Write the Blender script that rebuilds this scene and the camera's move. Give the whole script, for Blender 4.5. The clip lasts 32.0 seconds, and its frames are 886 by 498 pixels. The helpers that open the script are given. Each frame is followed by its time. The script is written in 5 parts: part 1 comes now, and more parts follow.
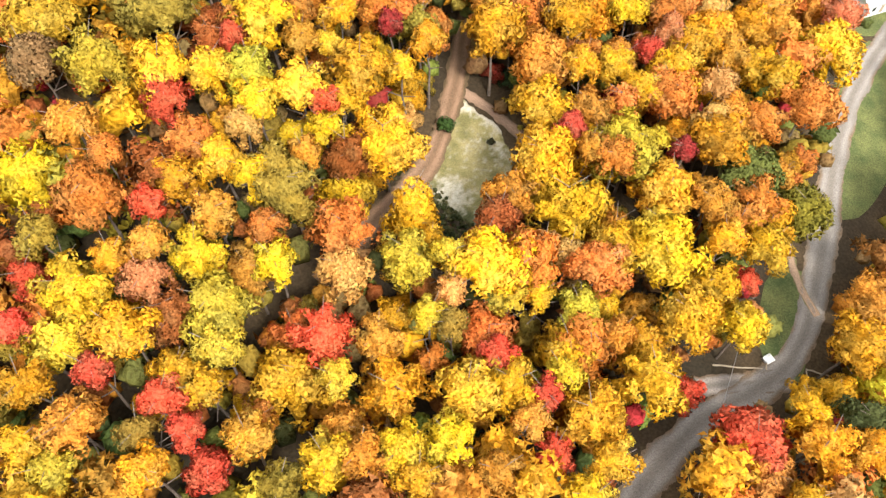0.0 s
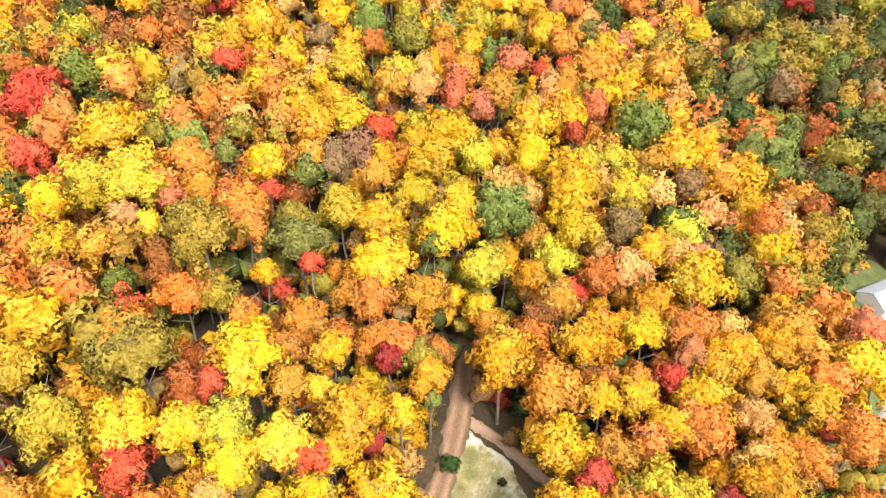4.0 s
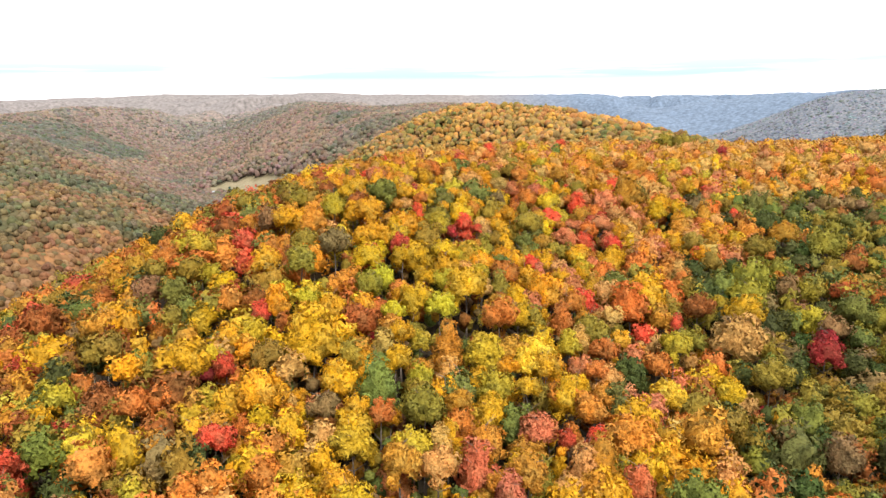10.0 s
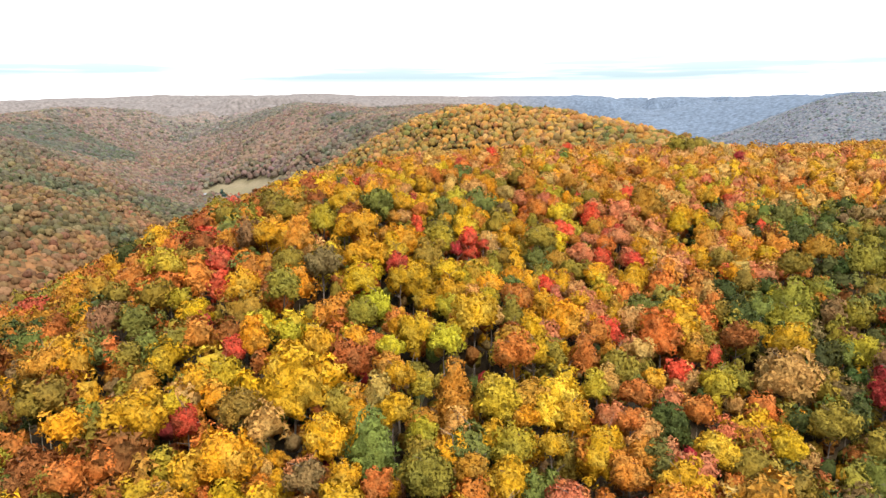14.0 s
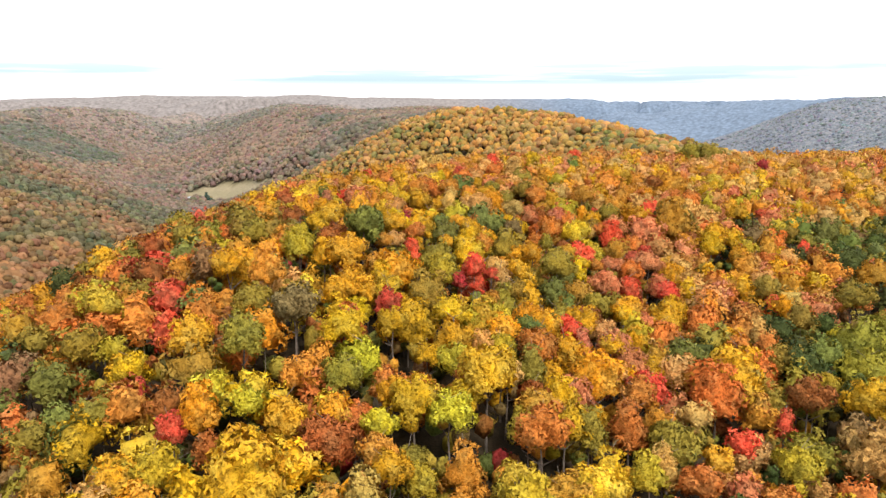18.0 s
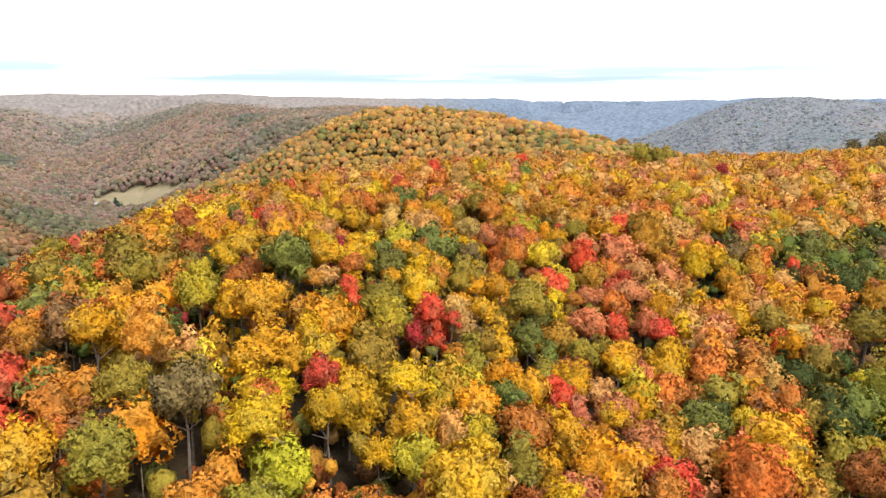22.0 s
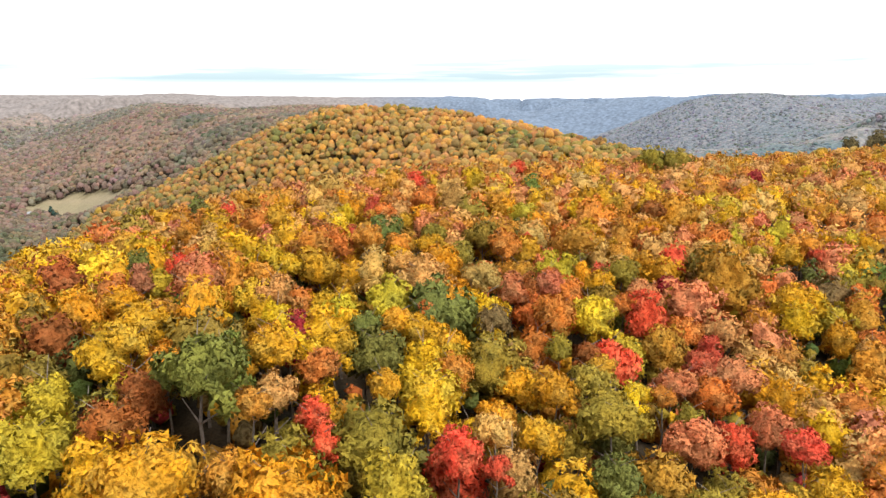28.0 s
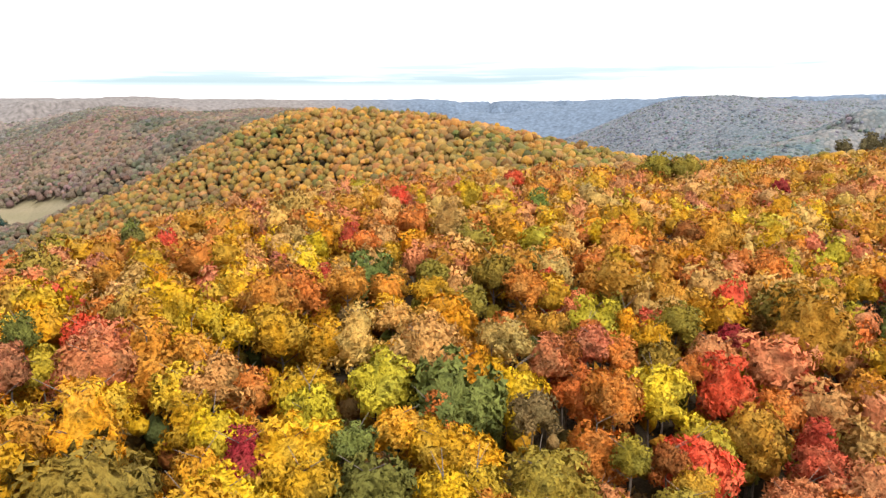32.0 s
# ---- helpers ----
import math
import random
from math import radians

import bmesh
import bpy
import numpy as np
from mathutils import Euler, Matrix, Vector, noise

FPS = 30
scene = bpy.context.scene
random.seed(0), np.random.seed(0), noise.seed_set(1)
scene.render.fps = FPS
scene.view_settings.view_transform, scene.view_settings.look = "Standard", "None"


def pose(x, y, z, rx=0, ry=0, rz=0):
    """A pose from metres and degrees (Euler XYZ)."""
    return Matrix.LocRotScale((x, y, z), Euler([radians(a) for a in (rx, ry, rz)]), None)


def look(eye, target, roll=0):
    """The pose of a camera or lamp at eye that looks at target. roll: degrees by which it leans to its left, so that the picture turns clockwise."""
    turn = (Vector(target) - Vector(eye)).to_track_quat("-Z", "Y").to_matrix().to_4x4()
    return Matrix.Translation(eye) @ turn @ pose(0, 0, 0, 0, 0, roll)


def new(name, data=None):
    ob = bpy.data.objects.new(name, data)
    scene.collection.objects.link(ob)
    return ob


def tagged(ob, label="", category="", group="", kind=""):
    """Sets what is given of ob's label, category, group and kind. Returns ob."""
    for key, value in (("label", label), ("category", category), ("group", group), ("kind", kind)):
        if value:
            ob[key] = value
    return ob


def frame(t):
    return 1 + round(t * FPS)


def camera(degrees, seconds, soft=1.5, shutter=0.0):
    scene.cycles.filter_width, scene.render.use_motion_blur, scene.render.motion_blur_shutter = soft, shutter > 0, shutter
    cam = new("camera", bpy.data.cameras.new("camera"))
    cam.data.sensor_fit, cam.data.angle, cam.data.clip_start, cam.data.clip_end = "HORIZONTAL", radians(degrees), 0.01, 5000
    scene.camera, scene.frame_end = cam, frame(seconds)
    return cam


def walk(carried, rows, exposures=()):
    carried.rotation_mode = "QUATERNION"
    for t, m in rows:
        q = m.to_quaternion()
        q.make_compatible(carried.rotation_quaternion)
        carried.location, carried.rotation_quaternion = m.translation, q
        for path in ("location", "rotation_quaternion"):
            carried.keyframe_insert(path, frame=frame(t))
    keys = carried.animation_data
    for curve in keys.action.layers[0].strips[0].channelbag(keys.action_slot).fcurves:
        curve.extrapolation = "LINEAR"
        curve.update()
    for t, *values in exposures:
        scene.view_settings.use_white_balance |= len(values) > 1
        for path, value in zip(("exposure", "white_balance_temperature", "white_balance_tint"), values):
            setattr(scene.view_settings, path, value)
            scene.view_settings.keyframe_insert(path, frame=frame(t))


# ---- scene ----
cam = camera(64.5, 32.0, soft=1.4)
METRES, EYE, TILT, LEAN, TURN = 260.0, 100.0, -58.0, 0.0, 0.0
ROWS = [
    (0.0, 0.0, 0.0, 0.0, 0.0, 0.0, 0.0),
    (0.5, -0.0001, 0.0036, 0.0051, 0.03, 0.24, 0.07),
    (1.0, -0.0003, 0.0082, 0.0119, 0.05, 0.45, 0.13),
    (1.5, -0.0005, 0.0135, 0.0197, 0.07, 1.02, 0.23),
    (2.0, -0.0011, 0.0191, 0.0293, -0.0, 2.87, 0.31),
    (2.5, -0.0016, 0.0244, 0.0381, -0.11, 7.22, 0.43),
    (3.0, -0.0027, 0.0294, 0.0465, -0.27, 11.67, 0.54),
    (3.5, -0.0039, 0.0344, 0.0543, -0.35, 15.82, 0.63),
    (5.5, -0.0099, 0.051, 0.0787, -0.46, 30.28, 1.0),
    (6.0, -0.0113, 0.0547, 0.0842, -0.47, 33.73, 1.06),
    (6.5, -0.0128, 0.0582, 0.0895, -0.46, 37.02, 1.11),
    (7.0, -0.0143, 0.0622, 0.0944, -0.41, 39.51, 1.17),
    (7.5, -0.0155, 0.0659, 0.0998, -0.37, 40.69, 1.18),
    (8.0, -0.0164, 0.0697, 0.1054, -0.36, 41.9, 1.2),
    (8.5, -0.0175, 0.0733, 0.1113, -0.37, 43.66, 1.22),
    (9.0, -0.0187, 0.077, 0.1168, -0.38, 46.18, 1.24),
    (9.5, -0.0198, 0.0809, 0.1221, -0.36, 46.52, 1.27),
    (10.0, -0.0206, 0.0851, 0.1287, -0.33, 46.47, 1.3),
    (10.5, -0.0215, 0.0901, 0.1365, -0.34, 46.47, 1.34),
    (11.0, -0.0221, 0.0958, 0.1452, -0.33, 46.46, 1.36),
    (11.5, -0.0232, 0.1024, 0.1553, -0.36, 46.43, 1.42),
    (12.0, -0.0239, 0.1096, 0.1667, -0.4, 46.44, 1.46),
    (12.5, -0.0247, 0.1172, 0.1793, -0.44, 46.45, 1.48),
    (13.0, -0.0258, 0.1258, 0.1927, -0.51, 46.5, 1.5),
    (13.5, -0.0267, 0.1342, 0.2067, -0.56, 46.54, 1.53),
    (14.0, -0.0272, 0.1429, 0.2212, -0.64, 46.57, 1.54),
    (14.5, -0.028, 0.1524, 0.236, -0.73, 46.63, 1.56),
    (16.5, -0.0322, 0.1923, 0.2986, -1.0, 46.76, 1.68),
    (17.0, -0.0331, 0.2021, 0.3151, -1.06, 46.74, 1.71),
    (17.5, -0.0339, 0.2131, 0.332, -1.14, 46.77, 1.74),
    (18.0, -0.0342, 0.2235, 0.3493, -1.38, 46.74, 1.99),
    (18.5, -0.0353, 0.2343, 0.3666, -1.8, 46.73, 2.55),
    (19.0, -0.0364, 0.2453, 0.3843, -2.08, 46.7, 2.97),
    (19.5, -0.0375, 0.2561, 0.402, -2.29, 46.67, 3.32),
    (20.0, -0.0386, 0.2673, 0.4197, -2.72, 46.67, 3.99),
    (20.5, -0.0397, 0.2782, 0.4375, -3.25, 46.62, 4.8),
    (21.0, -0.0406, 0.2895, 0.4558, -3.74, 46.58, 5.56),
    (21.5, -0.0418, 0.301, 0.4742, -4.23, 46.51, 6.34),
    (22.0, -0.0425, 0.3125, 0.4923, -4.65, 46.45, 7.08),
    (22.5, -0.0435, 0.3239, 0.5103, -4.95, 46.41, 7.63),
    (23.0, -0.0444, 0.3351, 0.5282, -4.98, 46.42, 7.7),
    (23.5, -0.0451, 0.3463, 0.5458, -4.95, 46.42, 7.78),
    (24.0, -0.0455, 0.3572, 0.5633, -4.92, 46.4, 7.83),
    (24.5, -0.0452, 0.3684, 0.581, -4.87, 46.42, 7.9),
    (25.0, -0.0448, 0.3795, 0.5993, -4.88, 46.4, 7.92),
    (25.5, -0.0441, 0.3912, 0.6176, -4.87, 46.39, 7.97),
    (27.5, -0.0412, 0.4371, 0.6911, -5.66, 46.2, 9.4),
    (28.0, -0.041, 0.4484, 0.7092, -6.22, 46.09, 10.29),
    (28.5, -0.0403, 0.4599, 0.7273, -6.66, 46.02, 11.07),
    (29.0, -0.0395, 0.4708, 0.745, -7.06, 45.97, 11.73),
    (29.5, -0.0381, 0.4815, 0.7623, -7.35, 45.86, 12.19),
    (30.0, -0.0363, 0.4923, 0.7793, -7.47, 45.89, 12.34),
    (30.5, -0.0348, 0.5029, 0.7954, -7.5, 45.93, 12.4),
    (31.0, -0.0336, 0.5129, 0.8108, -7.54, 45.94, 12.43),
    (31.5, -0.0325, 0.5228, 0.8264, -7.55, 45.99, 12.47),
    (32.0, -0.0308, 0.5328, 0.8426, -7.53, 46.05, 12.53),
]
walk(cam, [(t, pose(0, 0, EYE, TILT, LEAN, TURN) @ pose(METRES * x, METRES * y, METRES * z, 90 + pitch, roll, yaw)) for t, x, y, z, yaw, pitch, roll in ROWS],
     exposures=[(0.0, 1.6), (3.5, 1.76), (6.0, 1.74), (7.0, 1.7), (9.0, 1.24), (12.0, 0.94), (25.0, 0.92), (32.0, 0.87)])


# ---- world and sun ----
world = bpy.data.worlds.new("overcast_sky")
scene.world = world
world.use_nodes = True
wn, wl = world.node_tree.nodes, world.node_tree.links
wn.clear()
SUN_ELEV, SUN_ROT = radians(50), radians(152)
sky = wn.new("ShaderNodeTexSky")
sky.sky_type = "NISHITA"
sky.sun_disc = False
sky.sun_elevation, sky.sun_rotation = SUN_ELEV, SUN_ROT
coord = wn.new("ShaderNodeTexCoord")
stretch = wn.new("ShaderNodeMapping")
stretch.inputs["Scale"].default_value = (1.3, 1.3, 30.0)
streak = wn.new("ShaderNodeTexNoise")
streak.inputs["Scale"].default_value = 1.7
streak.inputs["Detail"].default_value = 6
streak.inputs["Roughness"].default_value = 0.55
thin = wn.new("ShaderNodeValToRGB")
thin.color_ramp.elements[0].position, thin.color_ramp.elements[0].color = 0.34, (0, 0, 0, 1)
thin.color_ramp.elements[1].position, thin.color_ramp.elements[1].color = 0.56, (1, 1, 1, 1)
split = wn.new("ShaderNodeSeparateXYZ")
band = wn.new("ShaderNodeValToRGB")
LEVELS = ((0.0, 0.0), (0.022, 0.0), (0.038, 1.0), (0.062, 0.8), (0.09, 0.3), (0.4, 0.15))
while len(band.color_ramp.elements) < len(LEVELS):
    band.color_ramp.elements.new(1.0)
for e, (p, v) in zip(band.color_ramp.elements, LEVELS):
    e.position, e.color = p, (v, v, v, 1)
both = wn.new("ShaderNodeMath")
both.operation = "MULTIPLY"
cloud = wn.new("ShaderNodeMix")
cloud.data_type = "RGBA"
cloud.inputs[6].default_value = (0.98, 1.0, 1.02, 1)
cloud.inputs[7].default_value = (0.31, 0.405, 0.45, 1)
dim = wn.new("ShaderNodeMix")
dim.data_type = "RGBA"
dim.inputs[0].default_value = 0.012
back = wn.new("ShaderNodeBackground")
back.inputs["Strength"].default_value = 1.0
outw = wn.new("ShaderNodeOutputWorld")
wl.new(coord.outputs["Generated"], stretch.inputs["Vector"])
wl.new(stretch.outputs["Vector"], streak.inputs["Vector"])
wl.new(streak.outputs["Fac"], thin.inputs["Fac"])
wl.new(coord.outputs["Generated"], split.inputs[0])
wl.new(split.outputs["Z"], band.inputs["Fac"])
wl.new(thin.outputs["Color"], both.inputs[0])
wl.new(band.outputs["Color"], both.inputs[1])
wl.new(both.outputs[0], cloud.inputs[0])
wl.new(cloud.outputs[2], dim.inputs[6])
wl.new(sky.outputs["Color"], dim.inputs[7])
wl.new(dim.outputs[2], back.inputs["Color"])
wl.new(back.outputs["Background"], outw.inputs["Surface"])

sun = new("sun", bpy.data.lights.new("sun", "SUN"))
sun.data.energy, sun.data.angle, sun.data.color = 2.15, radians(16), (1.0, 0.95, 0.87)
sun.matrix_world = look((40, -75, 300), (0, 0, 200))


# ---- materials ----
def material(name):
    m = bpy.data.materials.new(name)
    m.use_nodes = True
    return m, m.node_tree.nodes, m.node_tree.links, m.node_tree.nodes["Principled BSDF"]


def noise_node(nodes, links, scale, detail=4.0, space="Object"):
    c = nodes.new("ShaderNodeTexCoord")
    n = nodes.new("ShaderNodeTexNoise")
    n.inputs["Scale"].default_value, n.inputs["Detail"].default_value = scale, detail
    links.new(c.outputs[space], n.inputs["Vector"])
    return n


def ramp_node(nodes, links, source, stops):
    r = nodes.new("ShaderNodeValToRGB")
    while len(r.color_ramp.elements) < len(stops):
        r.color_ramp.elements.new(0.5)
    for e, (p, c) in zip(r.color_ramp.elements, stops):
        e.position, e.color = p, (*c, 1)
    links.new(source, r.inputs["Fac"])
    return r


def mix_node(nodes, links, fac, a, b, blend="MIX"):
    m = nodes.new("ShaderNodeMix")
    m.data_type, m.blend_type = "RGBA", blend
    for slot, v in ((0, fac), (6, a), (7, b)):
        if isinstance(v, (int, float)):
            m.inputs[slot].default_value = v
        elif isinstance(v, tuple):
            m.inputs[slot].default_value = (*v, 1)
        else:
            links.new(v, m.inputs[slot])
    return m.outputs[2]


def bump_node(nodes, links, source, strength, distance, bsdf):
    b = nodes.new("ShaderNodeBump")
    b.inputs["Strength"].default_value, b.inputs["Distance"].default_value = strength, distance
    links.new(source, b.inputs["Height"])
    links.new(b.outputs["Normal"], bsdf.inputs["Normal"])


def foliage(name, own_colour, clump, through_light=0.14, fine=0.0):
    """Leaves: the tree's own colour, turned towards green and brown in patches, with leaf to leaf variation."""
    m, n, l, b = material(name)
    if own_colour:
        src = n.new("ShaderNodeObjectInfo").outputs["Color"]
    else:
        a = n.new("ShaderNodeAttribute")
        a.attribute_name = "tint"
        src = a.outputs["Color"]
    patch = noise_node(n, l, clump, 3)
    hue = n.new("ShaderNodeHueSaturation")
    hue.inputs["Hue"].default_value = 0.512
    hue.inputs["Saturation"].default_value = 0.95
    hue.inputs["Value"].default_value = 0.8
    l.new(src, hue.inputs["Color"])
    fac = ramp_node(n, l, patch.outputs["Fac"], ((0.42, (0, 0, 0)), (0.66, (1, 1, 1))))
    c = mix_node(n, l, fac.outputs["Color"], src, hue.outputs["Color"])
    g = n.new("ShaderNodeNewGeometry")
    leaf = ramp_node(n, l, g.outputs["Random Per Island"], ((0.0, (0.80, 0.80, 0.80)), (1.0, (1.14, 1.14, 1.14))))
    c = mix_node(n, l, 1.0, c, leaf.outputs["Color"], "MULTIPLY")
    if fine:
        place = n.new("ShaderNodeNewGeometry")
        grain = n.new("ShaderNodeTexNoise")
        grain.inputs["Scale"].default_value, grain.inputs["Detail"].default_value = fine, 3
        l.new(place.outputs["Position"], grain.inputs["Vector"])
        # dark flecks: shade of small gaps between leaves put into the leaf colour
        leaf_gaps = ramp_node(n, l, grain.outputs["Fac"], ((0.33, (0.58, 0.54, 0.48)), (0.47, (0.98, 0.98, 0.98)), (0.7, (1.15, 1.15, 1.13))))
        c = mix_node(n, l, 1.0, c, leaf_gaps.outputs["Color"], "MULTIPLY")
        bump_node(n, l, grain.outputs["Fac"], 0.9, 0.5, b)
    l.new(c, b.inputs["Base Color"])
    b.inputs["Roughness"].default_value = 0.62
    b.inputs["Specular IOR Level"].default_value = 0.06
    t = n.new("ShaderNodeBsdfTranslucent")
    l.new(c, t.inputs["Color"])
    mix = n.new("ShaderNodeMixShader")
    mix.inputs[0].default_value = through_light
    l.new(b.outputs[0], mix.inputs[1])
    l.new(t.outputs[0], mix.inputs[2])
    l.new(mix.outputs[0], n["Material Output"].inputs["Surface"])
    return m


def mottled(name, stops, scale, rough=0.9, fine=None, bump=0.4, depth=0.1):
    """A rough natural surface of two scales of noise."""
    m, n, l, b = material(name)
    big = noise_node(n, l, scale, 5)
    r = ramp_node(n, l, big.outputs["Fac"], stops)
    small = noise_node(n, l, fine or scale * 14, 4)
    v = ramp_node(n, l, small.outputs["Fac"], ((0.3, (0.6, 0.6, 0.6)), (0.7, (1.3, 1.3, 1.3))))
    l.new(mix_node(n, l, 1.0, r.outputs["Color"], v.outputs["Color"], "MULTIPLY"), b.inputs["Base Color"])
    b.inputs["Roughness"].default_value = rough
    b.inputs["Specular IOR Level"].default_value = 0.2
    bump_node(n, l, small.outputs["Fac"], bump, depth, b)
    return m


LEAF = foliage("autumn_leaves", True, 1.3, fine=2.3)
LEAF_STAND = foliage("autumn_leaves_of_the_stand", False, 0.22, fine=1.7)
LEAF_FAR = foliage("autumn_leaves_of_far_woods", False, 0.02, 0.15, 0.3)
BARK = mottled("grey_brown_bark", ((0.3, (0.10, 0.075, 0.06)), (0.7, (0.25, 0.20, 0.16))), 3.0, fine=30)
LITTER = mottled("leaf_litter", ((0.25, (0.022, 0.019, 0.012)), (0.5, (0.045, 0.031, 0.017)), (0.75, (0.085, 0.055, 0.026))), 0.06, fine=2.2, depth=0.3)
GRASS = mottled("mown_grass", ((0.3, (0.06, 0.08, 0.026)), (0.7, (0.145, 0.15, 0.05))), 0.25, fine=4)


# ---- the lie of the land ----
# heights of the tree tops on a coarse net, from south to north, west to east
X0, DX, Y0, DY = -420.0, 120.0, -150.0, 150.0
RELIEF = np.array([
    [6, 15, 17, 11, 10, 14, 21, 32, 45],
    [-24, 7, 25, 24, 15, 13, 17, 28, 44],
    [-50, -8, 18, 41, 23, 14, 18, 29, 45],
    [-70, -26, 12, 71, 38, 28, 46, 45, 51],
    [-93, -43, 15, 75, 81, 71, 79, 78, 76],
    [-112, -69, -4, 56, 74, 73, 74, 81, 87],
    [-119, -87, -32, 14, 38, 48, 45, 50, 74],
    [-117, -82, -50, -23, 7, 58, 67, 39, 21],
    [-118, -78, -53, -37, 13, 82, 86, 29, -31],
    [-120, -68, -34, 11, 103, 126, 69, 3, -63],
    [-119, -55, 0, 73, 118, 72, 21, -28, -83],
], float)
# the same for the hills across the valley and for those to the east
WEST_X, WEST_DX, WEST_Y, WEST_DY = -1150.0, 150.0, 700.0, 213.0
WEST = np.array([
    [116, 86, 53, 18, -34, -120, -170, -169, -102, 58],
    [119, 96, 67, 36, 13, -37, -121, -147, -83, 87],
    [119, 104, 83, 46, -13, -76, -98, -76, 86, 107],
    [112, 100, 84, 51, -11, -91, -34, 34, 155, 47],
    [98, 84, 57, 5, -73, -152, 9, 103, 70, 62],
    [83, 61, 26, -47, -99, -59, 50, 98, 76, 73],
    [79, 42, 12, -67, -44, 98, 119, 90, 86, 90],
    [105, 36, -22, -50, 13, 107, 106, 86, 94, 100],
    [131, 78, -34, -8, 67, 113, 98, 103, 115, 107],
    [90, 124, 62, 65, 121, 128, 98, 103, 112, 107],
], float)
EAST_X, EAST_DX, EAST_Y, EAST_DY = 1100.0, 170.0, 1900.0, 187.0
EAST = np.array([
    [-2, 18, 26, 16, 11, 18, 32, 45],
    [-54, -35, -5, 23, 37, 39, 41, 44],
    [-97, -84, -33, 53, 73, 62, 49, 42],
    [-124, -83, 13, 105, 130, 125, 115, 105],
    [-121, -37, 106, 150, 144, 125, 115, 105],
    [-87, -16, 69, 133, 135, 125, 115, 105],
    [-42, -6, 31, 100, 130, 125, 115, 105],
    [9, 44, 92, 129, 124, 107, 92, 82],
    [64, 96, 126, 138, 127, 114, 109, 110],
], float)
# finer lie of the near ridge, added to the coarse net
FINE_X, FINE_DX, FINE_Y, FINE_DY = -150.0, 50.0, 25.0, 50.0
FINE = np.array([
    [7.8, 6.5, 3.2, -2.1, -9.3, -12.6, -13.3],
    [6.2, 8.5, 9.0, 2.3, -5.7, -9.7, -11.1],
    [4.6, 6.8, 7.7, 2.2, -3.7, -7.5, -8.2],
    [3.0, 2.3, 0.2, -2.8, -3.6, -5.0, -3.7],
    [1.9, 2.8, 4.0, 1.2, -0.8, -0.3, 1.5],
    [2.2, 7.5, 12.0, 6.0, 0.0, 2.3, 4.1],
    [3.0, 9.1, 13.1, 7.2, 0.3, 2.0, 3.2],
    [2.9, 6.1, 7.5, 5.9, 3.9, 3.8, 1.8],
    [1.8, 2.7, 3.5, 4.2, 5.1, 4.7, 1.2],
    [0.5, 1.1, 1.8, 2.4, 3.0, 2.7, 0.8],
    [-0.5, -0.1, 0.2, 0.3, 0.2, 0.3, 0.9],
], float)
CROWN_TOP = 16.0


def lattice(ix, iy, seed):
    h = np.sin(ix * 127.1 + iy * 311.7 + seed * 74.7) * 43758.5453
    return h - np.floor(h)


def vnoise(x, y, seed=0):
    ix, iy = np.floor(x), np.floor(y)
    fx, fy = x - ix, y - iy
    fx, fy = fx * fx * (3 - 2 * fx), fy * fy * (3 - 2 * fy)
    a, b = lattice(ix, iy, seed), lattice(ix + 1, iy, seed)
    c, d = lattice(ix, iy + 1, seed), lattice(ix + 1, iy + 1, seed)
    return (a + (b - a) * fx) * (1 - fy) + (c + (d - c) * fx) * fy


def fbm(x, y, seed=0):
    return vnoise(x, y, seed) * 0.55 + vnoise(x * 2.1, y * 2.1, seed + 1) * 0.3 + vnoise(x * 4.3, y * 4.3, seed + 2) * 0.15


def smooth(e0, e1, v):
    f = np.clip((v - e0) / (e1 - e0), 0, 1)
    return f * f * (3 - 2 * f)


def spline(u, n):
    u = np.clip(u, 0, n - 1 - 1e-6)
    i = np.floor(u).astype(int)
    f = u - i
    return i, ((1 - f) ** 3 / 6, (3 * f ** 3 - 6 * f ** 2 + 4) / 6, (-3 * f ** 3 + 3 * f ** 2 + 3 * f + 1) / 6, f ** 3 / 6)


def net_height(net, x, y, x0, dx, y0, dy):
    ny, nx = net.shape
    i, wx = spline((x - x0) / dx, nx)
    j, wy = spline((y - y0) / dy, ny)
    s = 0
    for a in range(4):
        for b in range(4):
            s = s + wx[a] * wy[b] * net[np.clip(j + b - 1, 0, ny - 1), np.clip(i + a - 1, 0, nx - 1)]
    return s


def near_tops(x, y):
    at = (FINE_X, FINE_DX, FINE_Y, FINE_DY)
    return net_height(RELIEF, x, y, X0, DX, Y0, DY) + over_net(FINE, x, y, *at, 70) * net_height(FINE, x, y, *at)


def over_net(net, x, y, x0, dx, y0, dy, fade):
    """1 inside a net, 0 from fade metres outside it."""
    ny, nx = net.shape
    out = np.hypot(np.maximum(np.maximum(x0 - x, x - x0 - dx * (nx - 1)), 0), np.maximum(np.maximum(y0 - y, y - y0 - dy * (ny - 1)), 0))
    return 1 - smooth(0, fade, out)


def way_off(x, y, line):
    best = np.full(np.shape(x), 1e9)
    for (ax, ay), (bx, by) in zip(line, line[1:]):
        f = np.clip(((x - ax) * (bx - ax) + (y - ay) * (by - ay)) / ((bx - ax) ** 2 + (by - ay) ** 2), 0, 1)
        best = np.minimum(best, np.hypot(x - ax - f * (bx - ax), y - ay - f * (by - ay)))
    return best


